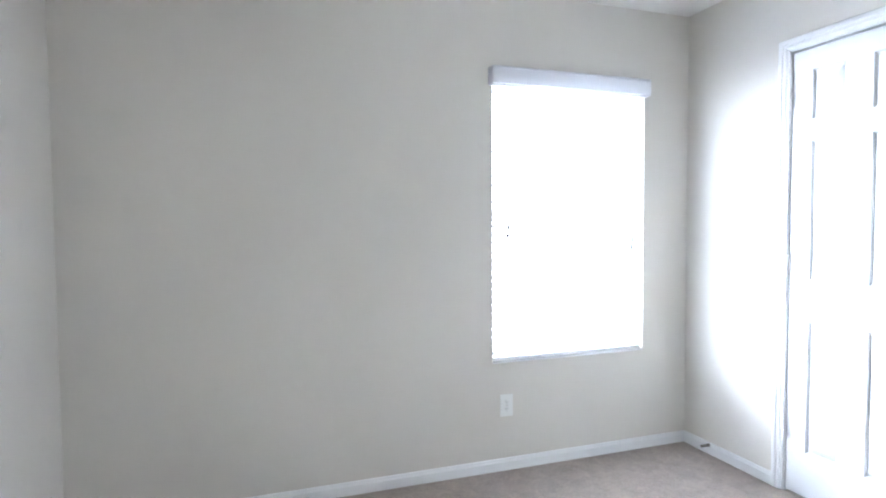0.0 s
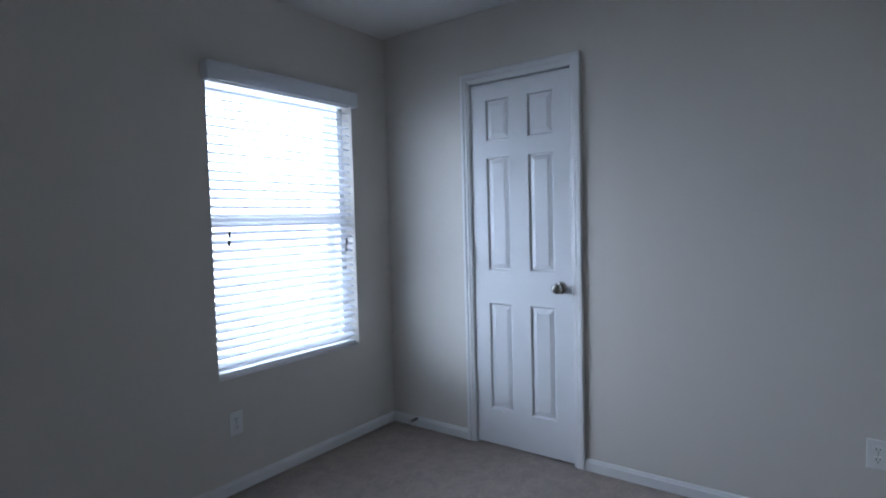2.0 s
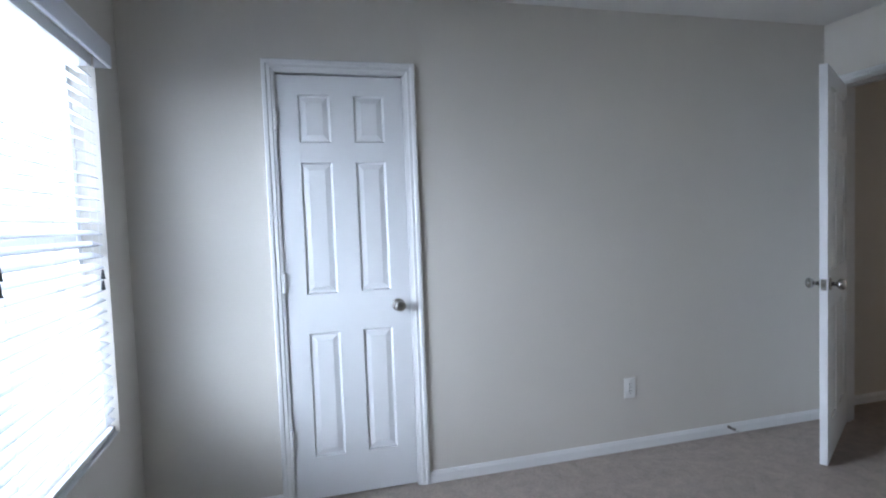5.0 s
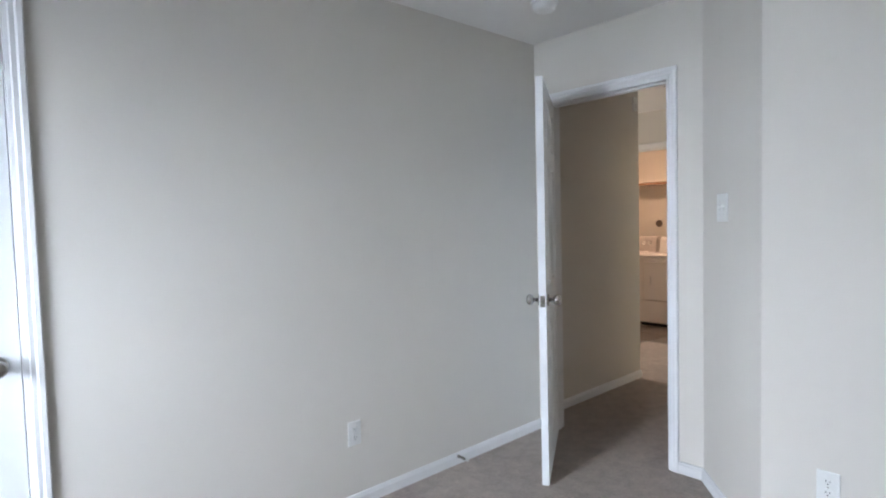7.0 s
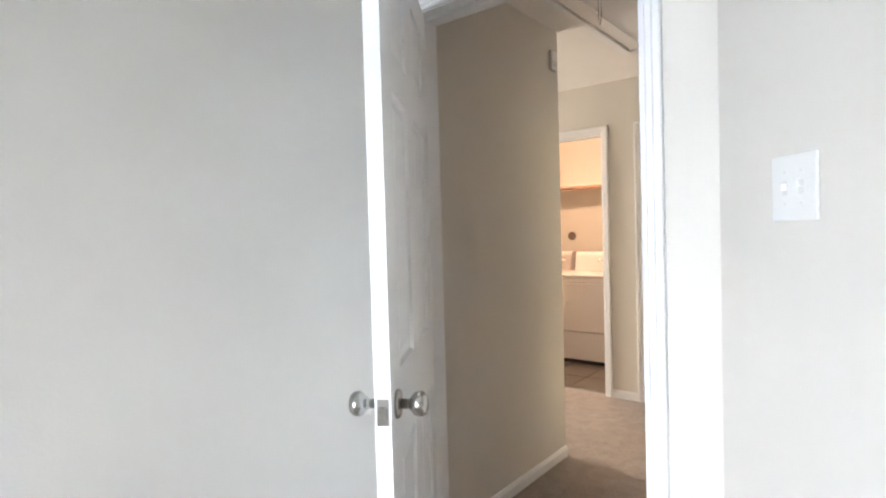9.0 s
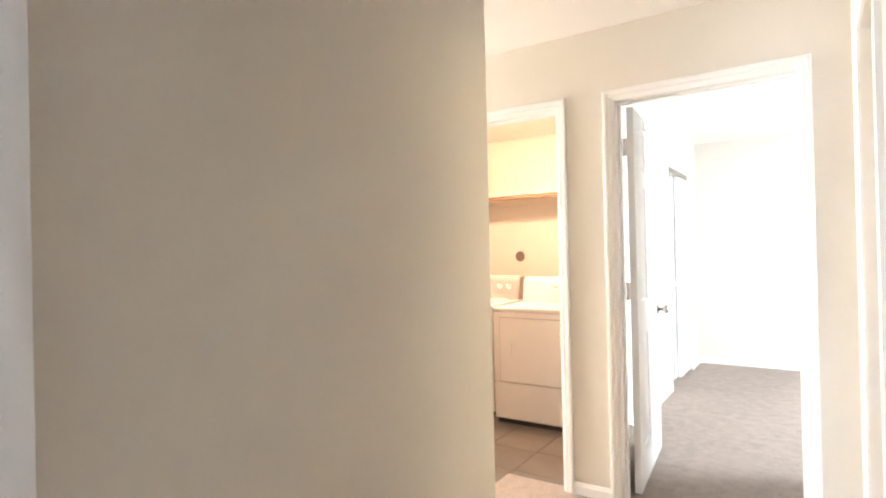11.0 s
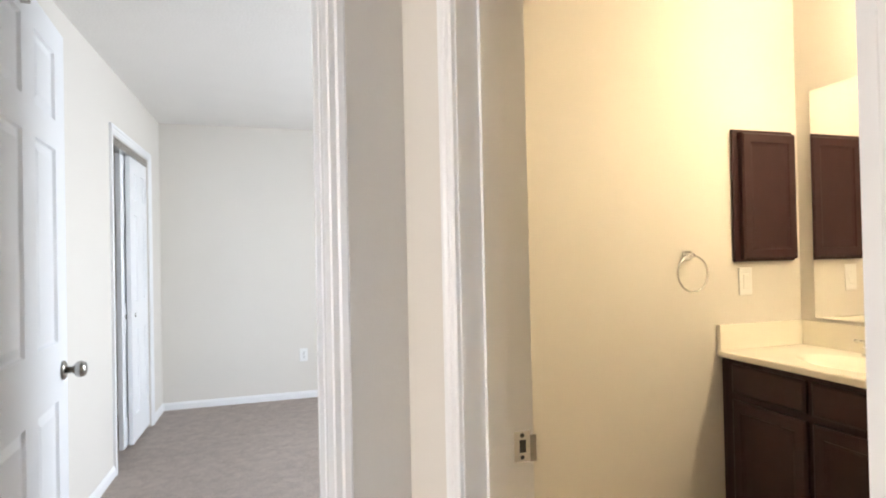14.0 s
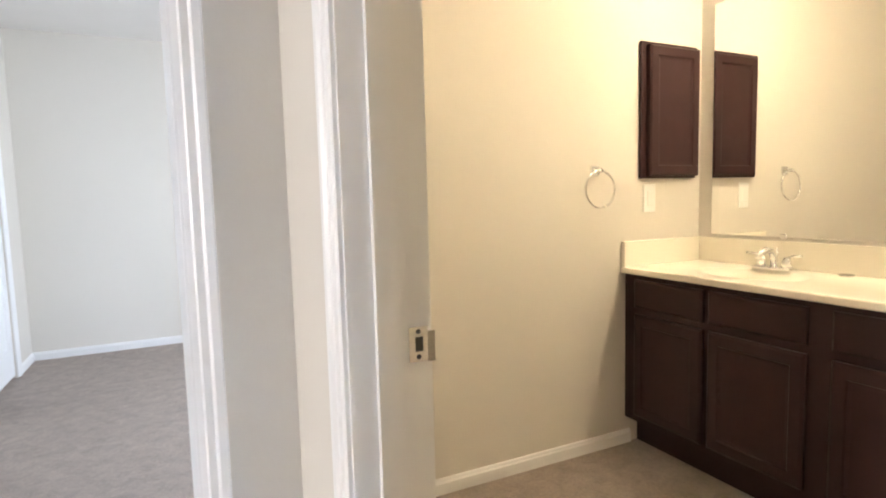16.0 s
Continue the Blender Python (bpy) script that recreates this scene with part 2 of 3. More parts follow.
wall("wall_hall_south", -0.925, 5.12, SY - 0.12, SY, [(B20 - JAMB, B21 + JAMB, 0, HEAD + JAMB), (LA0 - JAMB, LA1 + JAMB, 0, HEAD + JAMB)])
wall("wall_hall_north", 0.23, 5.12, -5.38, -5.26)
# unseen closing wall, opened for the added window that lights the hall
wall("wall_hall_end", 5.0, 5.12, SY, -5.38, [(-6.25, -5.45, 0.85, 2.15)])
wall("wall_laundry_back", E2 + 0.08, 2.54, -9.05, -8.93)
wall("wall_laundry_east", 2.42, 2.54, -8.93, SY - 0.12)
wall("wall_second_bedroom_east", E2, E2 + 0.08, -10.52, SY - 0.12, [(BC0, BC1, 0, 2.04)])
wall("wall_second_closet_back", 1.0, 1.1, -10.52, -9.05)
wall("wall_second_bedroom_south", -3.42, 1.1, -10.64, -10.52)
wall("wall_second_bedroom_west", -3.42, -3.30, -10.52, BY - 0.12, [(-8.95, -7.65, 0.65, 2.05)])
wall("wall_bath_south", -3.42, -1.045, BY - 0.12, BY)
wall("wall_bath_west", BX - 0.12, BX, BY, -4.6)
wall("wall_bath_north", BX - 0.12, -1.045, -4.6, -4.48)

tagged(link("ceiling", box(-3.6, 5.3, -10.8, 0.2, CEIL, CEIL + 0.1), M_CEIL), "off-white textured ceiling", "ceiling", kind="structure")
tagged(link("floor_carpet", add_prism(bmesh.new(), [(-3.6, 0.15), (5.2, 0.15), (5.2, SY - 0.05), (E2 + 0.08, SY - 0.05), (E2 + 0.08, -10.7), (-3.6, -10.7)], -0.15, 0.0), M_CARPET), "beige cut-pile carpet", "carpet", kind="structure")
tagged(link("floor_closet", box(E2 + 0.08, 1.1, -10.7, -9.05, -0.15, 0.0), M_CARPET), "beige closet carpet", "carpet", kind="structure")
tile_floor = tagged(link("floor_laundry", box(E2 + 0.08, 5.2, -9.05, SY - 0.05, -0.15, -0.006), M_GROUT), "brown ceramic tile laundry floor", "floor", kind="structure")

# baseboards: a moulded strip along each wall, with its face to the left of the run
def baseboard(x0, y0, x1, y1, h=0.062):
    bm = bmesh.new()
    prof = [(0, 0), (0.013, 0), (0.013, h * 0.72), (0.009, h * 0.82), (0.008, h * 0.92), (0.004, h), (0, h)]
    d = Vector((x1 - x0, y1 - y0, 0)).normalized()
    nrm = Vector((-d.y, d.x, 0))
    ends = []
    for p in ((x0, y0), (x1, y1)):
        ends.append([bm.verts.new(Vector((p[0], p[1], 0)) + nrm * a + Vector((0, 0, z))) for a, z in prof])
    k = len(prof)
    for i in range(k):
        bm.faces.new((ends[0][i], ends[0][(i + 1) % k], ends[1][(i + 1) % k], ends[1][i]))
    bm.faces.new(ends[0][::-1])
    bm.faces.new(ends[1])
    return tagged(link("baseboard", bm, M_TRIM), "white painted moulded baseboard", "baseboard", kind="structure")


CW = 0.058  # casing width
for run in ((0, 0, -3.11, 0), (-3.11, 0, -3.11, -3.39), (-3.11, -3.39, -1.47, -3.39), (-1.47, -3.39, -1.04, -3.893), (-1.04, -3.893, RD0 - CW, -3.893), (0, -3.893, 0, CL0 - CW), (0, CL1 + CW, 0, 0),
            (0.11, -5.38, 0.11, -4.013), (0.23, -5.38, 0.11, -5.38), (5.0, -5.38, 0.23, -5.38), (-0.925, -4.013, -0.925, BA1 + CW), (-0.925, BA0 - CW, -0.925, SY), (-0.925, SY, B20 - CW, SY), (B21 + CW, SY, LA0 - CW, SY),
            (LA1 + CW, SY, 5.0, SY), (E2, -10.52, E2, BC0 - CW), (E2, BC1 + CW, E2, SY - 0.12), (-3.3, -10.52, E2, -10.52), (-3.3, BY - 0.12, -3.3, -10.52), (-2.55, BY, -1.045, BY), (-1.045, BY, -1.045, BA0 - CW)):
    baseboard(*run)


# door frames: jamb lining with stop, and mitred casing on both faces
def casing_frame(bm, a0, a1, head, face, out, place):
    """A mitred casing round an opening; place(a, depth, z) gives the point."""
    prof = [(0.005, 0.0), (0.005, 0.008), (0.016, 0.010), (0.020, 0.014), (0.034, 0.013), (0.040, 0.018), (CW - 0.004, 0.018), (CW, 0.015), (CW, 0.0)]
    rows = []
    for c, d in prof:
        rows.append([bm.verts.new(place(*p)) for p in ((a0 - c, face + out * d, 0.0), (a0 - c, face + out * d, head + c), (a1 + c, face + out * d, head + c), (a1 + c, face + out * d, 0.0))])
    for r, s in zip(rows, rows[1:]):
        for i in range(3):
            bm.faces.new((r[i], r[i + 1], s[i + 1], s[i]))


def door_frame(name, axis, a0, a1, f0, f1, stop, label):
    """axis: 'x' where the wall runs along x; f0 < f1 are the wall's faces; stop: where the stop begins and ends."""
    place = (lambda a, d, z: (a, d, z)) if axis == 'x' else (lambda a, d, z: (d, a, z))
    root = thing(name, Matrix(), label, "door frame", kind="structure")
    for face, out in ((f0, -1), (f1, 1)):
        bm = bmesh.new()
        casing_frame(bm, a0, a1, HEAD, face, out, place)
        part("casing", bm, M_TRIM, root)
    bm = bmesh.new()

    def b(p, q, lo, hi, d0, d1):
        if axis == 'x':
            add_box(bm, p, q, d0, d1, lo, hi)
        else:
            add_box(bm, d0, d1, p, q, lo, hi)
    g = 0.0015
    b(a0 - JAMB + 1e-4, a0, 0, HEAD, f0 - g, f1 + g)
    b(a1, a1 + JAMB - 1e-4, 0, HEAD, f0 - g, f1 + g)
    b(a0 - JAMB, a1 + JAMB, HEAD, HEAD + JAMB - 1e-4, f0 - g, f1 + g)
    part("jamb", bm, M_TRIM, root)
    bm = bmesh.new()
    s0, s1 = stop
    b(a0, a0 + 0.011, 0, HEAD - 0.011, s0, s1)
    b(a1 - 0.011, a1, 0, HEAD - 0.011, s0, s1)
    b(a0, a1, HEAD - 0.011, HEAD, s0, s1)
    part("door_stop_strip", bm, M_TRIM, root)
    return root


door_frame("trim_closet", 'y', CL0, CL1, 0.0, 0.12, (0.042, 0.08), "white mitred closet door casing")
door_frame("trim_bedroom", 'x', RD0, RD1, -4.013, -3.893, (-3.973, -3.935), "white mitred bedroom door casing")
door_frame("trim_second_bedroom", 'x', B20, B21, SY - 0.12, SY, (SY - 0.08, SY - 0.042), "white mitred bedroom door casing")
door_frame("trim_laundry", 'x', LA0, LA1, SY - 0.12, SY, (SY - 0.08, SY - 0.042), "white mitred laundry opening casing")
bath_frame = door_frame("trim_bath", 'y', BA0, BA1, -1.045, -0.925, (-0.997, -0.963), "white mitred bathroom door casing with strike plate")

# ---- doors ----
def panel_door(name, w, label, knob_side=1, h=2.03, t=0.035, knobs=(True, True), cols=2, zs=None, hinges=True, stile=None, pin_side=-1, kz=0.917):
    """Hinge edge at the origin, leaf along +x, faces at y = 0 and y = -t."""
    root = thing(name, Matrix(), label, "door")
    stile = stile or (0.096 if w < 0.7 else 0.114)
    gap = 0.112
    pw = (w - 2 * stile - (cols - 1) * gap) / cols
    xs = [0]
    for c in range(cols):
        xs += [stile + c * (pw + gap), stile + c * (pw + gap) + pw]
    xs.append(w)
    zs = zs or [0, 0.203, 0.808, 0.996, 1.622, 1.717, 1.939, h]
    bm = bmesh.new()

    def rect(x0, x1, z0, z1, y):
        return [bm.verts.new(p) for p in ((x0, y, z0), (x1, y, z0), (x1, y, z1), (x0, y, z1))]
    for y, s in ((0.0, -1), (-t, 1)):
        for i in range(len(xs) - 1):
            for j in range(len(zs) - 1):
                x0, x1, z0, z1 = xs[i], xs[i + 1], zs[j], zs[j + 1]
                r0 = rect(x0, x1, z0, z1, y)
                if i % 2 and j % 2:
                    prev = r0
                    for ins, dep in ((0.005, 0.009), (0.010, 0.0105), (0.036, 0.003)):
                        r = rect(x0 + ins, x1 - ins, z0 + ins, z1 - ins, y + s * dep)
                        for k in range(4):
                            bm.faces.new((prev[k], prev[(k + 1) % 4], r[(k + 1) % 4], r[k]))
                        prev = r
                    bm.faces.new(prev)
                else:
                    bm.faces.new(r0)
    for i in range(len(xs) - 1):
        for z in (0, h):
            bm.faces.new([bm.verts.new(p) for p in ((xs[i], 0, z), (xs[i + 1], 0, z), (xs[i + 1], -t, z), (xs[i], -t, z))])
    for j in range(len(zs) - 1):
        for x in (0, w):
            bm.faces.new([bm.verts.new(p) for p in ((x, 0, zs[j]), (x, 0, zs[j + 1]), (x, -t, zs[j + 1]), (x, -t, zs[j]))])
    bmesh.ops.remove_doubles(bm, verts=bm.verts[:], dist=1e-5)
    part("door_leaf", bm, M_DOOR, root)
    kx = w - 0.062
    for on, y, s in ((knobs[0], 0.0, 1), (knobs[1], -t, -1)):
        if on:
            m = Matrix.Translation((kx, y, kz)) @ Matrix.Rotation(radians(-90 * s), 4, 'X')
            part("rosette", lathe([(0, 0), (0.032, 0), (0.032, 0.004), (0.028, 0.009), (0.016, 0.011), (0, 0.011)], 28, m), M_NICKEL, root, "round satin nickel rosette", True)
            part("knob", lathe([(0.0, 0.010), (0.011, 0.010), (0.011, 0.028), (0.016, 0.032), (0.0245, 0.040), (0.0275, 0.050), (0.026, 0.060), (0.020, 0.067), (0.010, 0.070), (0, 0.0705)], 28, m), M_NICKEL, root, "round satin nickel knob", True)
    if any(knobs):
        part("latch_plate", box(w - 0.001, w + 0.0012, -t / 2 - 0.0125, -t / 2 + 0.0125, kz - 0.028, kz + 0.028), M_NICKEL, root, "satin nickel latch plate")
        part("latch_bolt", add_prism(bmesh.new(), [(w, -t / 2 - 0.007), (w + 0.011, -t / 2 - 0.007), (w + 0.004, -t / 2 + 0.007), (w, -t / 2 + 0.007)], kz - 0.010, kz + 0.010), M_NICKEL, root)
    if hinges:
        for z in (0.31, 1.06, 1.82):
            bm = lathe([(0, -0.045), (0.009, -0.045), (0.009, -0.0285), (0.0078, -0.028), (0.0078, -0.027), (0.009, -0.0265), (0.009, 0.0265), (0.0078, 0.027), (0.0078, 0.028), (0.009, 0.0285), (0.009, 0.045), (0.005, 0.049), (0, 0.049)], 12, Matrix.Translation((-0.006, 0.011 if pin_side > 0 else -t - 0.011, z)))
            add_box(bm, -0.0028, -0.0004, -0.026 if pin_side > 0 else -t - 0.006, 0.006 if pin_side > 0 else -t + 0.026, z - 0.044, z + 0.044)
            part("hinge", bm, M_TRIM, root, "white painted butt hinge")
    return root


# closet door: hinged towards the window, face in the bedroom's wall plane
closet_door = panel_door("closet_door", CL1 - CL0 - 0.006, "closed white six-panel closet door with nickel knob", knobs=(False, True))
bedroom_door = panel_door("bedroom_door", RD1 - RD0 - 0.006, "open white six-panel bedroom door with nickel knobs", kz=0.930)
second_door = panel_door("second_bedroom_door", B21 - B20 - 0.006, "wide open white six-panel bedroom door", pin_side=1, kz=0.896)
T = 0.035
bm = box(0.322, 0.334, -T - 0.003, -T, 1.962, 2.031)
add_box(bm, 0.322, 0.334, -T - 0.003, 0.003, 2.031, 2.034)
add_box(bm, 0.322, 0.334, -T - 0.022, -T - 0.003, 1.962, 1.966)
add_box(bm, 0.322, 0.334, -T - 0.022, -T - 0.019, 1.966, 1.980)
part("door_hook", bm, M_NICKEL, second_door, "small metal hook over the door")
pin = Matrix.Translation((0.004, T + 0.006, 0))
closet_door.matrix_world = pose(0.039, CL1 - 0.003, 0.012, 0, 0, -90)
bedroom_door.matrix_world = pose(RD1 + 0.001, -3.887, 0.012, 0, 0, 122.7) @ pin
second_door.matrix_world = pose(B21 - 0.022, SY - 0.132, 0.012, 0, 0, -84.8)

# sliding closet doors in the second bedroom
closet_trim = thing("trim_second_closet", Matrix(), "white closet opening lining with track", "door frame", kind="structure")
bm = bmesh.new()
casing_frame(bm, BC0, BC1, 2.04, E2, -1, lambda a, d, z: (d, a, z))
part("casing", bm, M_TRIM, closet_trim)
part("track", box(E2 + 0.004, E2 + 0.075, BC0, BC1, 1.99, 2.038), M_NICKEL, closet_trim, "grey metal sliding track")
for x, y0, y1, name in ((E2 + 0.008, -10.06, -9.56, "sliding_door"), (E2 + 0.044, -9.96, -9.46, "sliding_door")):
    leaf = panel_door(name, y1 - y0, "white six-panel sliding closet door pushed aside", knobs=(False, False), h=1.965, t=0.028, hinges=False, stile=0.085,
                      zs=[0, 0.185, 0.77, 0.965, 1.57, 1.675, 1.865, 1.965])
    leaf.matrix_world = pose(x + 0.028, y1, 0.022, 0, 0, -90)
    part("finger_pull", lathe([(0, 0), (0.016, 0), (0.016, 0.002), (0.012, 0.002), (0.010, -0.002), (0, -0.002)], 18, Matrix.Translation((0.10, -0.028, 0.87)) @ Matrix.Rotation(radians(90), 4, 'X')), M_NICKEL, leaf, "round metal finger pull", True)

# strike plate on the bathroom jamb
bm = box(-1.044, -1.014, BA0 - 0.0005, BA0 + 0.0014, 0.904, 0.956)
part("strike_plate", bm, M_CHROME, bath_frame, "satin nickel strike plate")
# dark patch on the plate paints the shade inside the latch hole
part("strike_hole_shade", box(-1.036, -1.024, BA0 + 0.0014, BA0 + 0.0018, 0.919, 0.941), M_DARK, bath_frame, "dark patch as the shade in the latch hole")
part("strike_lip", box(-1.056, -1.044, BA0 - 0.0005, BA0 + 0.0012, 0.902, 0.948, 0.0005), M_NICKEL, bath_frame)
for z in (0.911, 0.949):
    part("screw", lathe([(0, 0), (0.004, 0), (0.0035, 0.001), (0, 0.001)], 12, Matrix.Translation((-1.029, BA0 + 0.0014, z)) @ Matrix.Rotation(radians(-90), 4, 'X')), M_DARK, bath_frame)
laundry_strike = tagged(link("strike_plate", box(LA1 - 0.0015, LA1 + 0.0004, SY - 0.035, SY - 0.003, 0.90, 0.96), M_NICKEL), "satin nickel strike plate on the laundry jamb", "strike plate")

# ---- window with blinds ----
wx0, wx1, wz0, wz1 = WIN
window = thing("window_1", Matrix(), "white vinyl single-hung window", "window", kind="structure")
bm = bmesh.new()
for b in ((wx0, wx0 + 0.04, wz0, wz1), (wx1 - 0.04, wx1, wz0, wz1), (wx0 + 0.04, wx1 - 0.04, wz0, wz0 + 0.045), (wx0 + 0.04, wx1 - 0.04, wz1 - 0.04, wz1)):
    add_box(bm, b[0], b[1], 0.085, 0.135, b[2], b[3])
part("window_frame", bm, M_VINYL, window)
part("meeting_rail", box(wx0 + 0.04, wx1 - 0.04, 0.088, 0.128, 1.285, 1.335, 0.004), M_VINYL, window)
for z0, z1 in ((wz0 + 0.045, 1.285), (1.335, wz1 - 0.04)):
    p = part("pane", box(wx0 + 0.04, wx1 - 0.04, 0.106, 0.110, z0, z1), M_GLASS, window)
    p.visible_shadow = False
part("window_sill", box(wx0, wx1, 0.003, 0.085, wz0, wz0 + 0.004), M_TRIM, window)

blinds = thing("window_blinds", pose(0, 0, 0), "white two-inch horizontal slat blinds, lowered and half tilted", "blinds")
bm = bmesh.new()
add_box(bm, -1.238, -0.300, -0.060, -0.046, 1.965, 2.052, 0.004, 2)
add_box(bm, -1.238, -0.226 - 0.09, -0.062, -0.046, 2.038, 2.050, 0.003)
add_box(bm, -1.238, -1.226, -0.046, -0.001, 1.965, 2.050)
add_box(bm, -0.312, -0.300, -0.046, -0.001, 1.965, 2.050)
part("valance", bm, M_SLAT, blinds, "white moulded valance")
part("headrail", box(wx0 + 0.01, wx1 - 0.01, 0.008, 0.055, 1.97, 2.012), M_TRIM, blinds)
slat_z = 0.622
n_slat = 0
slat_mesh = None
while slat_z < 1.955:
    if slat_mesh is None:
        bm = bmesh.new()
        k = 6
        rows = []
        for i in range(k + 1):
            u = (i / k - 0.5) * 0.05
            c = 0.003 * (1 - (2 * i / k - 1) ** 2)
            rows.append([bm.verts.new((x, u, c + d)) for d in (0.0014, -0.0014) for x in (wx0 + 0.010, wx1 - 0.010)])
        for a, b in zip(rows, rows[1:]):
            bm.faces.new((a[0], a[1], b[1], b[0]))
            bm.faces.new((a[2], b[2], b[3], a[3]))
            bm.faces.new((a[0], b[0], b[2], a[2]))
            bm.faces.new((a[1], a[3], b[3], b[1]))
        bm.faces.new((rows[0][0], rows[0][2], rows[0][3], rows[0][1]))
        bm.faces.new((rows[-1][0], rows[-1][1], rows[-1][3], rows[-1][2]))
        ob = part("slat", bm, M_SLAT, blinds, smooth=False)
        slat_mesh = ob.data
    else:
        ob = new("slat", slat_mesh)
        ob.parent = blinds
    ob.matrix_basis = pose(random.uniform(-0.001, 0.001), 0.034, slat_z, 21 + random.uniform(-0.6, 0.6), 0, 0)
    slat_z += 0.0425
part("bottom_rail", box(wx0 + 0.010, wx1 - 0.010, 0.012, 0.058, 0.568, 0.588, 0.004, 2), M_TRIM, blinds)
for x in (wx0 + 0.13, -0.764, wx1 - 0.13):
    for y in (0.010, 0.058):
        part("ladder_cord", tube([(x, y, 0.58), (x, y, 1.98)], 0.0009, 5), M_TRIM, blinds)
for x, zz in ((-1.130, 1.225), (-0.372, 1.16)):
    part("lift_cord", tube([(x, 0.004, zz + 0.03), (x, 0.004, 1.97)], 0.001, 5), M_TRIM, blinds)
    for dz, dx in ((0.028, 0.002), (-0.012, -0.004)):
        part("tassel", lathe([(0, 0.036), (0.004, 0.036), (0.0055, 0.02), (0.008, 0.002), (0.007, 0), (0, 0)], 14, Matrix.Translation((x + dx, 0.000, zz + dz - 0.02))), M_DARK, blinds, "dark grey cord tassel", True)

# unseen windows, added as a source of light for the other rooms
for name, ax, c, a0, a1, z0, z1 in (("added_window_2", 'y', -3.36, -8.95, -7.65, 0.65, 2.05), ("added_window_3", 'y', 5.06, -6.25, -5.45, 0.85, 2.15)):
    w2 = thing(name, Matrix(), "unseen white framed window, added to light a room", "window", kind="structure")
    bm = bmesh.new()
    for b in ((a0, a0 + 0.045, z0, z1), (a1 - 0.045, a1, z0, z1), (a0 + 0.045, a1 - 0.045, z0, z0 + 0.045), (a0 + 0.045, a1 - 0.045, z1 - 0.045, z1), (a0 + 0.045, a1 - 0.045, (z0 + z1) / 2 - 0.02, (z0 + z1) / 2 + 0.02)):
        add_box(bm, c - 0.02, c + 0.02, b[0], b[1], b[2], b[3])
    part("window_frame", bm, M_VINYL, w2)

# ---- fixtures on walls and ceiling ----
def outlet(m, label, duplex=True):
    """On a wall whose face is the plane y = 0, looking to -y."""
    root = thing("wall_outlet", m, label, "outlet", "wall outlets")
    part("cover_plate", box(-0.036, 0.036, -0.006, 0, -0.058, 0.058, 0.003, 2), M_PLASTIC, root)
    for z in (-0.02, 0.02):
        bm = bmesh.new()
        add_lathe(bm, [(0, 0.0), (0.0165, 0.0), (0.0165, 0.0028), (0, 0.0028)], 20, Matrix.Translation((0, -0.006, z)) @ Matrix.Rotation(radians(90), 4, 'X'))
        s = part("socket", bm, M_PLASTIC, root)
        # thin dark plates paint the shade inside the socket's slots and ground hole
        for x, hh in ((-0.006, 0.0045), (0.006, 0.0035)):
            part("slot", box(x - 0.0012, x + 0.0012, -0.0094, -0.0087, z - hh + 0.003, z + hh + 0.003), M_DARK, s)
        part("ground_hole_shade", box(-0.002, 0.002, -0.0094, -0.0087, z - 0.010, z - 0.006), M_DARK, s)
    part("screw", lathe([(0, 0), (0.003, 0), (0.003, 0.001), (0, 0.001)], 10, Matrix.Translation((0, -0.006, 0)) @ Matrix.Rotation(radians(90), 4, 'X')), M_NICKEL, root)
    return root


outlet(pose(-1.143, -0.0005, 0.338), "white duplex wall outlet below the blinds")
outlet(pose(-0.0005, -2.484, 0.357, 0, 0, -90), "white duplex wall outlet on the plain wall")
outlet(pose(-1.69, -3.3895, 0.365, 0, 0, 180), "white duplex wall outlet past the angled wall")
outlet(pose(-0.85, -10.5195, 0.39, 0, 0, 180), "white duplex wall outlet in the second bedroom")
ang = math.degrees(math.atan2(-3.893 + 3.39, -1.04 + 1.47))


def switch_plate(m, gangs, label, rocker=False):
    root = thing("light_switch", m, label, "light switch")
    w = 0.036 + 0.028 * (gangs - 1)
    part("cover_plate", box(-w, w, -0.006, 0, -0.063, 0.063, 0.003, 2), M_PLASTIC, root)
    for g in range(gangs):
        x = (g - (gangs - 1) / 2) * 0.046
        if rocker:
            part("rocker", box(x - 0.016, x + 0.016, -0.009, -0.005, -0.033, 0.033, 0.002), M_PLASTIC, root)
        else:
            t = part("toggle", add_box(bmesh.new(), x - 0.0045, x + 0.0045, -0.017, -0.005, -0.004 + 0.004 * (g % 2), 0.010 + 0.003 * (g % 2), 0.0015), M_PLASTIC, root)
            part("toggle_slot", box(x - 0.0065, x + 0.0065, -0.0066, -0.0059, -0.014, 0.014), M_RUBBER, root)
        for z in (-0.030, 0.030):
            part("screw", lathe([(0, 0), (0.003, 0), (0.003, 0.001), (0, 0.001)], 10, Matrix.Translation((x, -0.006, z)) @ Matrix.Rotation(radians(90), 4, 'X')), M_RUBBER, root)
    return root


switch_plate(pose(-1.04 - 0.43 * 0.405, -3.893 + 0.503 * 0.405, 1.380, 0, 0, 180 + ang) @ Matrix.Translation((0, -0.0005, 0)), 2, "white two-gang toggle switch plate on the angled wall")
switch_plate(pose(-2.662, BY + 0.0005, 1.118, 0, 0, 180), 1, "white wall plate below the medicine cabinet", True)

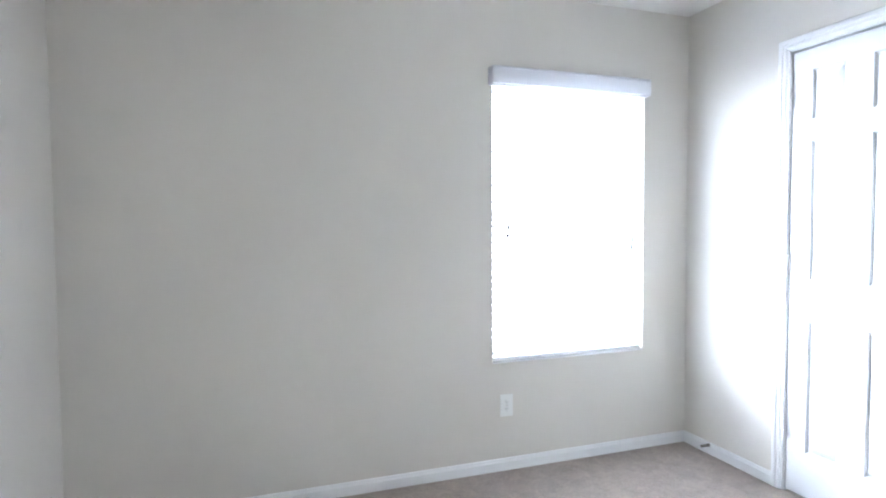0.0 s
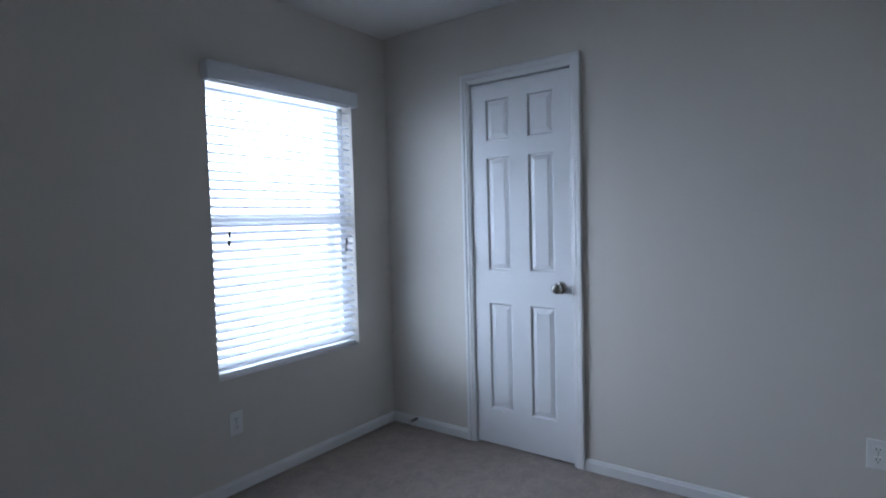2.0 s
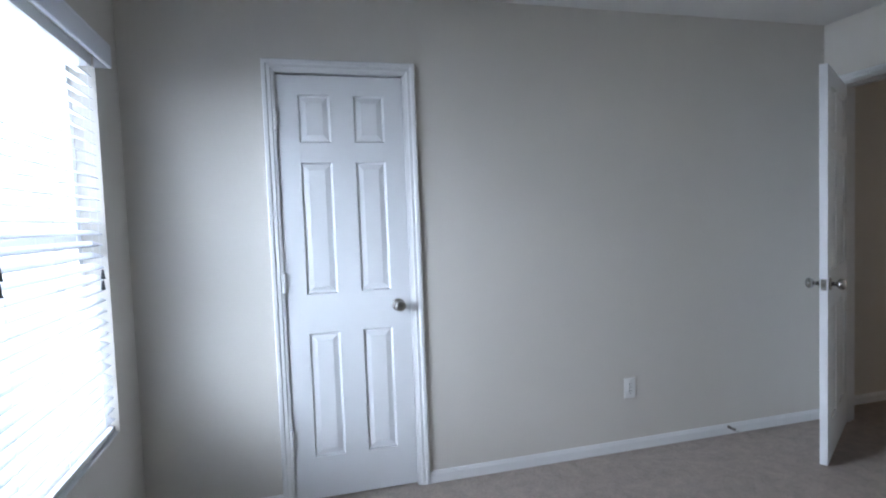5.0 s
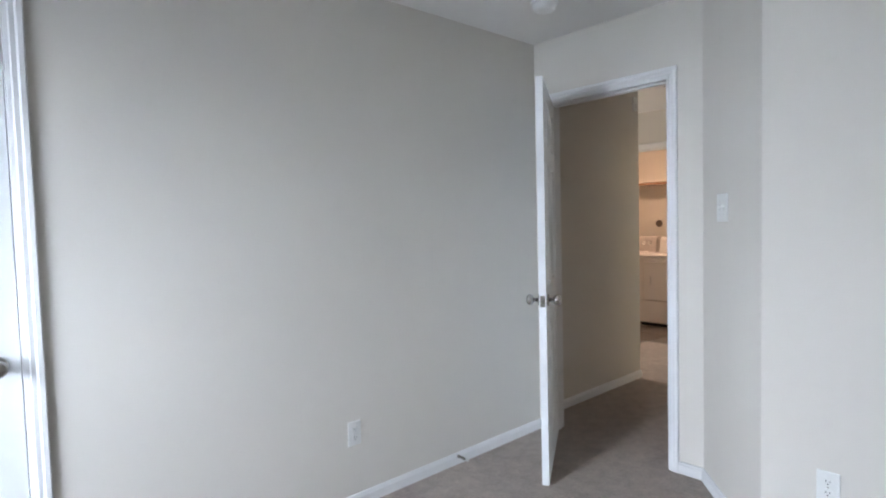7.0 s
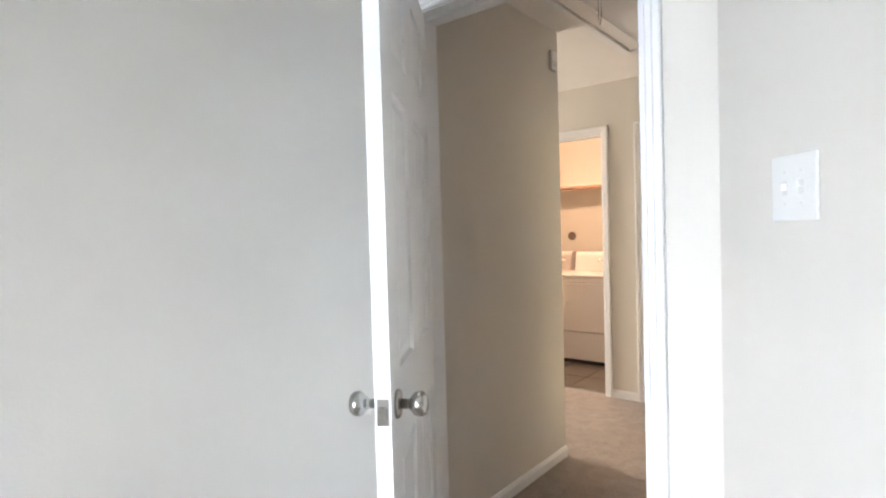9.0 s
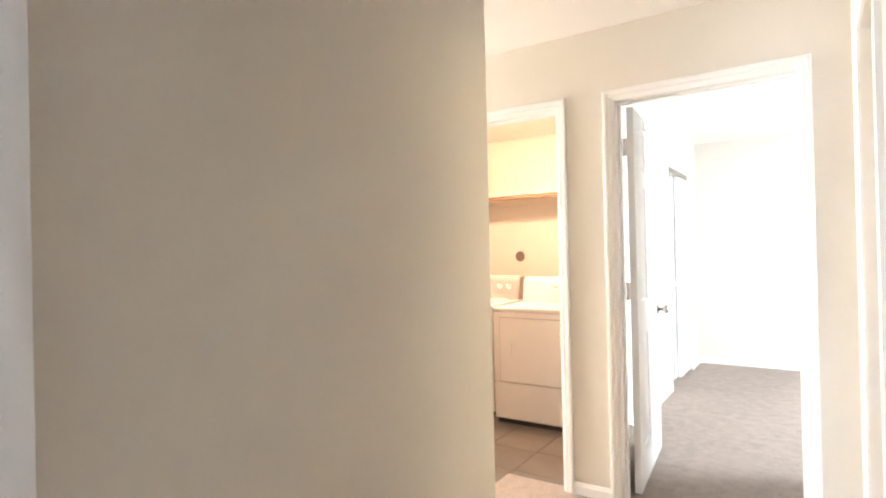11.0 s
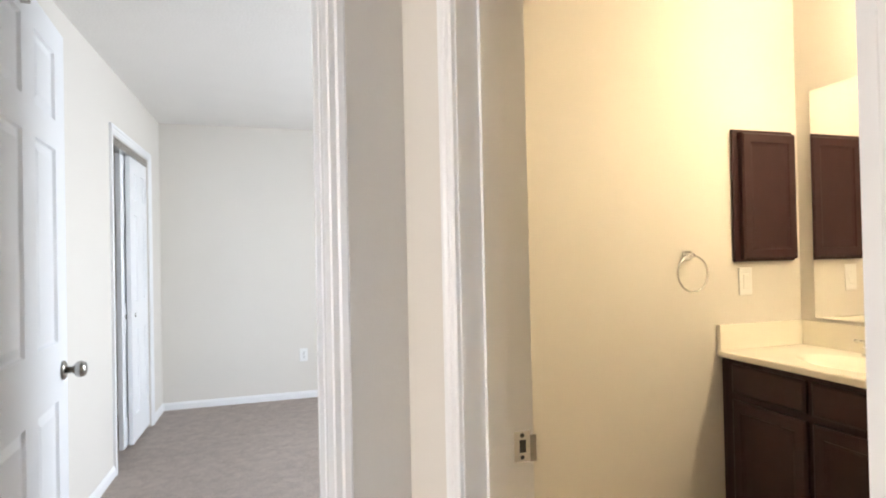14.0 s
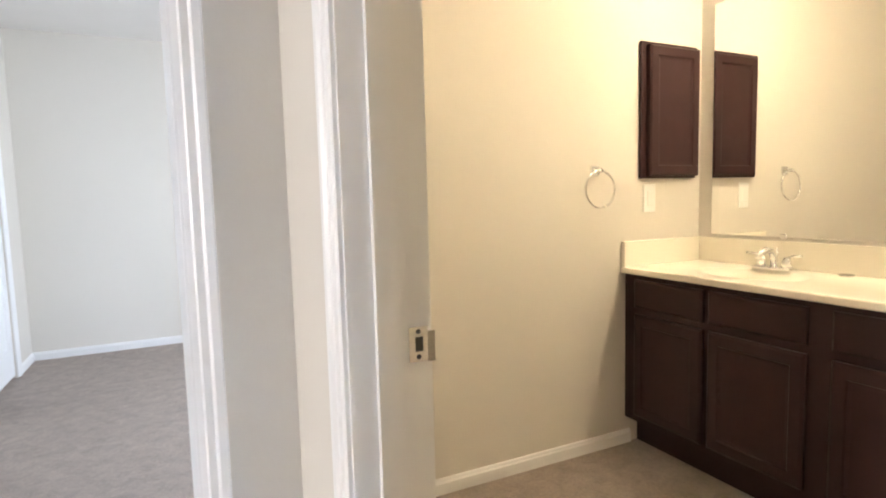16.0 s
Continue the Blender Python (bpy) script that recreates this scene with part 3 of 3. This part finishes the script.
smoke = thing("smoke_detector", pose(-0.47, -3.39, CEIL), "round white smoke detector on the ceiling", "smoke detector")
part("base", lathe([(0, 0), (0.068, 0), (0.068, -0.012), (0.064, -0.014), (0, -0.014)], 36), M_PLASTIC, smoke, "", True)
part("cover", lathe([(0.060, -0.013), (0.058, -0.024), (0.050, -0.040), (0.044, -0.046), (0, -0.048)], 36), M_PLASTIC, smoke, "", True)
part("test_button", lathe([(0, -0.047), (0.010, -0.047), (0.009, -0.0505), (0, -0.051)], 16, Matrix.Translation((0.022, 0, 0.001))), M_PLASTIC, smoke)


def spring_stop(m, label):
    root = thing("door_stop", m, label, "door stop", "spring door stops")
    pts = []
    for i in range(96):
        a = i * 0.75
        pts.append((0.0065 * math.cos(a), -0.008 - 0.058 * i / 95, 0.0065 * math.sin(a)))
    part("base", lathe([(0, 0), (0.010, 0), (0.009, 0.006), (0.005, 0.009), (0, 0.009)], 16, Matrix.Rotation(radians(90), 4, 'X')), M_NICKEL, root)
    part("spring", tube(pts, 0.0014, 5), M_NICKEL, root, "coiled metal spring")
    part("tip", lathe([(0, 0.064), (0.008, 0.064), (0.0085, 0.074), (0.006, 0.080), (0, 0.080)], 16, Matrix.Rotation(radians(90), 4, 'X')), M_RUBBER, root, "white rubber tip")


spring_stop(pose(-0.012, -3.145, 0.045, 0, 0, -90), "spring door stop on the baseboard")
spring_stop(pose(-0.012, -0.20, 0.050, 0, 0, -90), "spring door stop on the baseboard by the corner")

chime = thing("door_chime", pose(0.1095, -5.315, 2.262, 0, 0, -90), "small white plastic box high on the hall wall", "sensor")
part("body", box(-0.035, 0.035, -0.014, 0, -0.055, 0.055, 0.004, 2), M_PLASTIC, chime)
part("grille", box(-0.018, 0.018, -0.0155, -0.0135, -0.03, 0.0), M_RUBBER, chime)

hatch = thing("attic_hatch", pose(0, 0, CEIL), "white attic ladder hatch with pull cord", "attic hatch")
hx0, hx1, hy0, hy1 = -0.64, -0.048, -6.00, -4.62
bm = bmesh.new()
for b in ((hx0, hx0 + 0.05, hy0, hy1), (hx1 - 0.05, hx1, hy0, hy1), (hx0 + 0.05, hx1 - 0.05, hy0, hy0 + 0.05), (hx0 + 0.05, hx1 - 0.05, hy1 - 0.05, hy1)):
    add_box(bm, *b, -0.020, 0.0, 0.003)
part("frame", bm, M_TRIM, hatch)
part("panel", box(hx0 + 0.057, hx1 - 0.057, hy0 + 0.057, hy1 - 0.057, -0.010, 0.0), M_TRIM, hatch)
for b in ((hx0 + 0.13, hx0 + 0.15, hy0 + 0.13, hy1 - 0.13), (hx1 - 0.15, hx1 - 0.13, hy0 + 0.13, hy1 - 0.13), (hx0 + 0.15, hx1 - 0.15, hy0 + 0.13, hy0 + 0.15), (hx0 + 0.15, hx1 - 0.15, hy1 - 0.15, hy1 - 0.13)):
    part("moulding", box(*b, -0.018, -0.009, 0.003), M_TRIM, hatch)
# near-black sheet behind the panel paints the shade in its gap
part("gap", box(hx0 + 0.0505, hx1 - 0.0505, hy0 + 0.0505, hy1 - 0.0505, -0.002, 0.0), M_DARK, hatch, "dark sheet as the shade in the gap round the panel")
part("pull_cord", tube([(-0.308, -5.0, -0.01), (-0.310, -5.0, -0.12), (-0.302, -5.002, -0.165), (-0.294, -5.0, -0.12), (-0.296, -5.0, -0.01)], 0.002, 6), M_DARK, hatch, "looped dark cord")

# ---- laundry ----
tile_mesh = None
ty = -9.05
while ty < SY - 0.07:
    tx = E2 + 0.085
    while tx < 2.42:
        if tile_mesh is None:
            tb = part("tile", box(0, 0.326, 0, 0.326, -0.006, 0.0, 0.002), M_TILE, tile_floor)
            tile_mesh = tb.data
        else:
            tb = new("tile", tile_mesh)
            tb.parent = tile_floor
        tb.matrix_basis = pose(tx, ty, random.uniform(-0.0006, 0.0004))
        tx += 0.332
    ty += 0.332


def appliance(name, x0, x1, y0, top, label, washer):
    """Front face at y0, body to the south of it."""
    root = thing(name, pose((x0 + x1) / 2, y0, 0), label, "washing machine" if washer else "dryer")
    w = (x1 - x0) / 2
    part("body", box(-w, w, -0.66, 0, 0.035, top - 0.03, 0.012, 3), M_WHITEGOODS, root)
    part("plinth", box(-w + 0.02, w - 0.02, -0.62, -0.02, 0.0, 0.04), M_DARK, root)
    part("top", box(-w - 0.002, w + 0.002, -0.66, 0.006, top - 0.030, top, 0.010, 3), M_WHITEGOODS, root)
    bm = bmesh.new()
    prof = [(-0.50, top - 0.002), (-0.535, top + 0.175), (-0.56, top + 0.200), (-0.66, top + 0.200), (-0.66, top - 0.002)]
    lo = [bm.verts.new((-w + 0.01, y, z)) for y, z in prof]
    hi = [bm.verts.new((w - 0.01, y, z)) for y, z in prof]
    for i in range(5):
        bm.faces.new((lo[i], lo[(i + 1) % 5], hi[(i + 1) % 5], hi[i]))
    bm.faces.new(lo)
    bm.faces.new(hi[::-1])
    bmesh.ops.bevel(bm, geom=bm.edges[:], offset=0.008, segments=2, affect='EDGES')
    con = part("console", bm, M_CONSOLE if washer else M_WHITEGOODS, root, "grey control console" if washer else "white control console")
    knobs = ((0.268, 0.022), (0.178, 0.022), (0.017, 0.030), (-0.146, 0.022), (-0.232, 0.022)) if washer else ((-0.22, 0.034), (0.05, 0.02))
    for x, r in knobs:
        m = Matrix.Translation((x, -0.523, top + 0.115)) @ Matrix.Rotation(radians(-78), 4, 'X')
        part("dial", lathe([(0, 0), (r * 1.25, 0), (r * 1.25, 0.003), (r, 0.004), (r * 0.85, 0.024), (0, 0.026)], 24, m), M_CHROME, con, "chrome dial", True)
    if washer:
        part("lid", box(-0.25, 0.25, -0.46, -0.04, top, top + 0.012, 0.005, 2), M_WHITEGOODS, root)
        part("caption_bar", box(-0.09, -0.06, -0.514, -0.508, top + 0.024, top + 0.034), M_DARK, con)
        part("caption_bar", box(0.30, 0.325, -0.514, -0.508, top + 0.024, top + 0.034), M_DARK, con)
    else:
        bm = box(-0.285, w - 0.06, -0.001, 0.012, 0.318, top - 0.078, 0.006, 2)
        d = part("drum_door", bm, M_WHITEGOODS, root, "white hinged dryer door")
        # grey plate behind the door, its rim paints the shade in the seam
        part("door_gap_shade", box(-0.291, w - 0.054, -0.001, 0.0025, 0.312, top - 0.072, 0.001), M_CONSOLE, root)
        part("handle", box(0.180, 0.208, 0.010, 0.024, 0.505, 0.612, 0.004, 2), M_WHITEGOODS, d)
        # grey strip on the front paints the shade of the lower seam
        part("panel_gap_shade", box(-w + 0.002, w - 0.002, -0.001, 0.0022, 0.309, 0.314), M_CONSOLE, root)
        part("caption_bar", box(0.26, 0.30, -0.514, -0.508, top + 0.024, top + 0.034), M_DARK, con)
    return root


appliance("washing_machine", 1.330, 2.005, -7.575, 0.876, "white top-loading washer with grey console and dials", True)
appliance("dryer", 0.585, 1.270, -7.50, 0.873, "white front-door clothes dryer beside the washer", False)

shelf = thing("laundry_shelf", Matrix(), "painted wall shelf with hanging rod and bracket", "shelf")
part("board", box(E2 + 0.082, 2.418, -8.928, -8.62, 1.834, 1.858, 0.002), M_SHELF, shelf)
part("cleat", box(E2 + 0.082, 2.418, -8.928, -8.91, 1.755, 1.834), M_SHELF, shelf)
part("hanging_rod", tube([(E2 + 0.083, -8.64, 1.812), (2.417, -8.64, 1.812)], 0.016, 14), mat("wood_rod", (0.42, 0.24, 0.15), 0.5, var=0.15, scale=15), shelf, "wooden hanging rod", True)
for x in (E2 + 0.10, 2.34):
    bm = tube([(x, -8.90, 1.515), (x, -8.78, 1.655), (x, -8.65, 1.775)], 0.008, 8)
    add_box(bm, x - 0.012, x + 0.012, -8.928, -8.922, 1.475, 1.834)
    part("bracket", bm, M_PLASTIC, shelf, "white metal bracket")

ext = thing("fire_extinguisher", pose(2.30, -8.78, 1.858, 0, 0, 15) @ Matrix.Scale(1.2, 4), "red fire extinguisher with black head on the shelf", "extinguisher")
part("cylinder", lathe([(0, 0), (0.040, 0), (0.043, 0.006), (0.043, 0.24), (0.038, 0.268), (0.020, 0.288), (0.014, 0.292), (0, 0.292)], 28), M_RED, ext, "", True)
part("valve", box(-0.016, 0.016, -0.014, 0.014, 0.288, 0.325, 0.004), M_DARK, ext)
part("lever", box(-0.075, 0.030, -0.009, 0.009, 0.345, 0.353, 0.003), M_DARK, ext)
part("grip", box(-0.070, 0.020, -0.009, 0.009, 0.318, 0.326, 0.003), M_DARK, ext)
part("lever_link", box(0.012, 0.028, -0.008, 0.008, 0.322, 0.348), M_DARK, ext)
part("hose", tube([(0.02, 0, 0.31), (0.045, 0, 0.312), (0.056, 0, 0.29), (0.056, 0, 0.20), (0.054, 0, 0.14)], 0.011, 10), M_DARK, ext, "black rubber hose", True)

vent = thing("dryer_vent", pose(1.72, -8.929, 1.238), "round dark vent opening in the wall", "vent")
mr = Matrix.Rotation(radians(-90), 4, 'X')
part("collar", lathe([(0.050, 0), (0.056, 0), (0.056, 0.006), (0.050, 0.007), (0.050, 0)], 28, mr), M_CONSOLE, vent, "", True)
part("grille", lathe([(0, 0.002), (0.050, 0.002), (0.050, 0.004), (0, 0.004)], 28, mr), M_VENT, vent)

valve = thing("water_valve_box", pose(2.325, -8.929, 1.068), "white recessed washer valve box with dark tap", "valve box")
part("plate", box(-0.09, 0.09, 0.0, 0.010, -0.06, 0.06, 0.003), M_PLASTIC, valve)
part("tap", lathe([(0, 0), (0.016, 0), (0.018, 0.03), (0.010, 0.05), (0.022, 0.06), (0.022, 0.07), (0, 0.072)], 16, Matrix.Translation((0.0, 0.01, 0.0)) @ mr), M_DARK, valve, "dark tap handle")

dome = thing("ceiling_light", pose(1.326, -7.75, CEIL), "lit frosted glass dome ceiling light", "ceiling light")
# pan made wider than the bowl to keep its light off the ceiling
part("base", lathe([(0, 0), (0.160, 0), (0.160, -0.014), (0.150, -0.020), (0, -0.020)], 36), M_TRIM, dome, "white painted pan, widened to shield the ceiling from the glow")
part("shade", lathe([(0.128, -0.018), (0.126, -0.034), (0.110, -0.060), (0.08, -0.080), (0.04, -0.091), (0, -0.094)], 36), M_LAMP_L, dome, "glowing frosted glass bowl", True)

# ---- bathroom ----
VX, VZ = -2.522, 0.789
vanity = thing("vanity_cabinet", Matrix(), "dark espresso wood vanity cabinet with drawers and doors", "vanity")
VE = -5.15
bm = box(BX + 0.002, VX - 0.02, BY + 0.002, VE, 0.125, 0.70)
add_box(bm, VX - 0.02, VX, BY + 0.002, VE, 0.125, VZ)
part("carcass", bm, M_ESPRESSO, vanity)
part("toe_kick", box(BX + 0.002, VX - 0.075, BY + 0.002, VE, 0.0, 0.125), M_ESPRESSO, vanity)


def raised_front(y0, y1, z0, z1):
    """A cabinet front with a bevelled rim and a sunk flat field, facing +x."""
    bm = bmesh.new()
    prev = None
    for ins, x in ((0.0, 0.0), (0.0, 0.012), (0.010, 0.019), (0.046, 0.019), (0.050, 0.014), (0.062, 0.0115)):
        if z1 - z0 < 0.2 and ins > 0.011:
            continue
        r = [bm.verts.new((VX + x, a, b)) for a, b in ((y0 + ins, z0 + ins), (y1 - ins, z0 + ins), (y1 - ins, z1 - ins), (y0 + ins, z1 - ins))]
        if prev:
            for k in range(4):
                bm.faces.new((prev[k], prev[(k + 1) % 4], r[(k + 1) % 4], r[k]))
        else:
            bm.faces.new(r[::-1])
        prev = r
    bm.faces.new(prev)
    return bm


for y, w in ((-7.277, 0.350), (-6.903, 0.364), (-6.463, 0.364), (-6.075, 0.364), (-5.635, 0.364)):
    part("drawer_front", raised_front(y, y + w, 0.642, 0.768), M_ESPRESSO, vanity)
    part("cabinet_door", raised_front(y, y + w, 0.155, 0.614), M_ESPRESSO, vanity)

top = thing("countertop", Matrix(), "cream cultured marble countertop with integral basin and splash", "countertop")
SKY, SKX = -6.905, -2.745
bm = bmesh.new()
N = 40
x0, x1, y0, y1, zt = BX + 0.002, VX + 0.028, BY + 0.002, VE + 0.01, 0.816
ring = []
for i in range(N):
    a = 2 * math.pi * i / N
    ring.append((math.cos(a), math.sin(a)))
outer = []
for cx, sy in ring:
    k = 1 / max(abs(cx), abs(sy))
    px, py = cx * k, sy * k
    outer.append(bm.verts.new(((x1 + x0) / 2 + px * (x1 - x0) / 2, SKY + (py * (y1 - SKY) if py > 0 else py * (SKY - y0)), zt)))
prev = outer
for f, dz in ((1.0, 0.0), (0.95, -0.002), (0.86, -0.010), (0.70, -0.035), (0.5, -0.07), (0.15, -0.09)):
    r = [bm.verts.new((SKX + cx * 0.15 * f, SKY + sy * 0.235 * f, zt + dz)) for cx, sy in ring]
    for i in range(N):
        bm.faces.new((prev[i], prev[(i + 1) % N], r[(i + 1) % N], r[i]))
    prev = r
bm.faces.new(prev)
part("basin_top", bm, M_MARBLE, top, "", True)
bm = bmesh.new()
add_box(bm, x1 - 0.02, x1 + 0.003, y0, y1, VZ + 0.001, zt + 0.002, 0.006, 3)
part("front_edge", bm, M_MARBLE, top)
part("back_splash", box(BX + 0.001, BX + 0.021, BY + 0.021, y1, zt, 0.930, 0.003, 2), M_MARBLE, top)
part("side_splash", box(BX + 0.001, x1 - 0.004, BY + 0.001, BY + 0.021, zt, 0.930, 0.003, 2), M_MARBLE, top)
part("drain", lathe([(0, -0.084), (0.022, -0.084), (0.024, -0.088), (0, -0.090)], 20, Matrix.Translation((SKX, SKY, zt))), M_CHROME, top, "chrome drain")

FY = SKY
faucet = thing("faucet", pose(BX + 0.095, FY, zt), "chrome two-handle bathroom faucet on the counter", "faucet")
part("base", box(-0.026, 0.028, -0.080, 0.080, 0.0, 0.016, 0.007, 3), M_CHROME, faucet, "", True)
part("spout", tube([(0, 0, 0.01), (0.002, 0, 0.05), (0.018, 0, 0.078), (0.05, 0, 0.086), (0.085, 0, 0.074), (0.10, 0, 0.055)], 0.013, 14), M_CHROME, faucet, "", True)
part("lift_rod", tube([(-0.018, 0, 0.01), (-0.018, 0, 0.09)], 0.003, 8), M_CHROME, faucet)
for s in (-1, 1):
    h = part("handle_base", lathe([(0, 0.012), (0.022, 0.012), (0.019, 0.035), (0.013, 0.055), (0, 0.058)], 20, Matrix.Translation((0, s * 0.052, 0))), M_CHROME, faucet, "", True)
    part("lever", tube([(0, s * 0.052, 0.052), (0.004, s * 0.075, 0.062), (0.010, s * 0.115, 0.066)], 0.0055, 10), M_CHROME, h, "", True)

stopper = thing("drain_stopper", pose(BX + 0.055, -6.655, zt), "small dull metal drain stopper on the counter", "drain stopper")
part("disc", lathe([(0, 0), (0.022, 0), (0.026, 0.004), (0.024, 0.008), (0, 0.010)], 20), M_NICKEL, stopper, "", True)

mirror = thing("wall_mirror", Matrix(), "large frameless wall mirror above the vanity", "mirror")
part("glass", box(BX + 0.0015, BX + 0.007, BY + 0.075, VE, 0.944, 1.983), M_MIRROR, mirror)
for y in (SKY - 0.02, -5.6):
    part("clip", box(BX + 0.0015, BX + 0.011, y - 0.012, y + 0.012, 0.936, 0.957, 0.002), M_CHROME, mirror, "small metal mirror clip")

med = thing("medicine_cabinet", Matrix(), "dark espresso wood medicine cabinet on the wall", "medicine cabinet")
mx0, mx1, mz0, mz1 = -2.942, -2.596, 1.207, 1.804
part("body", box(mx0, mx1, BY + 0.001, BY + 0.018, mz0, mz1, 0.003), M_ESPRESSO, med)
bm = bmesh.new()
prev = None
for ins, d in ((0.0, 0.018), (0.0, 0.038), (0.008, 0.045), (0.044, 0.045), (0.048, 0.040), (0.060, 0.038)):
    r = [bm.verts.new((a, BY + d, b)) for a, b in ((mx0 + 0.008 + ins, mz0 + 0.010 + ins), (mx1 - 0.030 - ins, mz0 + 0.010 + ins), (mx1 - 0.030 - ins, mz1 - 0.016 - ins), (mx0 + 0.008 + ins, mz1 - 0.016 - ins))]
    if prev:
        for k in range(4):
            bm.faces.new((prev[k], prev[(k + 1) % 4], r[(k + 1) % 4], r[k]))
    prev = r
bm.faces.new(prev)
part("cabinet_door", bm, M_ESPRESSO, med)

towel = thing("towel_ring", pose(-2.342, BY, 1.240), "chrome towel ring on the wall", "towel ring")
part("post", box(-0.022, 0.022, 0.0, 0.012, -0.022, 0.022, 0.004, 2), M_CHROME, towel)
part("arm", lathe([(0, 0), (0.010, 0), (0.008, 0.03), (0.011, 0.046), (0, 0.048)], 16, mr), M_CHROME, towel, "", True)
part("ring", tube([(0.078 * math.sin(2 * math.pi * i / 36), 0.038 + 0.01 * (1 - math.cos(2 * math.pi * i / 36)) * 0.3, -0.078 + 0.078 * math.cos(2 * math.pi * i / 36)) for i in range(36)], 0.0045, 10, True), M_CHROME, towel, "", True)

vl = thing("vanity_light", Matrix(), "lit nickel vanity light bar with glass shades above the mirror", "wall light")
# bar lengthened northwards, out of view, with an added shade to light vanity and floor
part("back_plate", box(BX + 0.001, BX + 0.03, -6.84, -5.42, 2.062, 2.172, 0.006, 2), M_NICKEL, vl)
for y in (-6.705, -6.325, -5.945, -5.565):
    part("arm", tube([(BX + 0.025, y, 2.107), (BX + 0.09, y, 2.097), (BX + 0.12, y, 2.117)], 0.010, 10), M_NICKEL, vl, "", True)
    part("shade", lathe([(0.0, 0.00), (0.03, 0.0), (0.045, 0.02), (0.058, 0.06), (0.066, 0.105), (0, 0.107)], 24, Matrix.Translation((BX + 0.12, y, 2.117))), M_LAMP_B, vl, "glowing frosted glass shade", True)

# ---- outdoors ----
tagged(link("ground", box(-400, 400, -400, 400, -3.4, -3.2), M_GRASS), "mown lawn", "lawn", kind="structure")
house = thing("neighbour_house", pose(1.0, 9.5, -3.2), "tan stucco neighbouring house with grey roof", "house")
part("wall", box(-6, 6, 0, 8, 0, 5.4), M_BRICK, house)
bm = bmesh.new()
v = [bm.verts.new(p) for p in ((-6.5, -0.5, 5.4), (6.5, -0.5, 5.4), (6.5, 8.5, 5.4), (-6.5, 8.5, 5.4), (-2.5, 4, 7.4), (2.5, 4, 7.4))]
for f in ((0, 1, 5, 4), (1, 2, 5), (2, 3, 4, 5), (3, 0, 4), (3, 2, 1, 0)):
    bm.faces.new([v[i] for i in f])
part("roof", bm, M_ROOF, house)
for x in (-4, -0.5, 3):
    for z in (0.9, 3.4):
        w = part("window", box(x - 0.5, x + 0.5, -0.04, 0.0, z, z + 1.4), M_VINYL, house)
        part("pane", box(x - 0.44, x + 0.44, -0.05, -0.039, z + 0.06, z + 1.34), M_PANE_FAR, w)
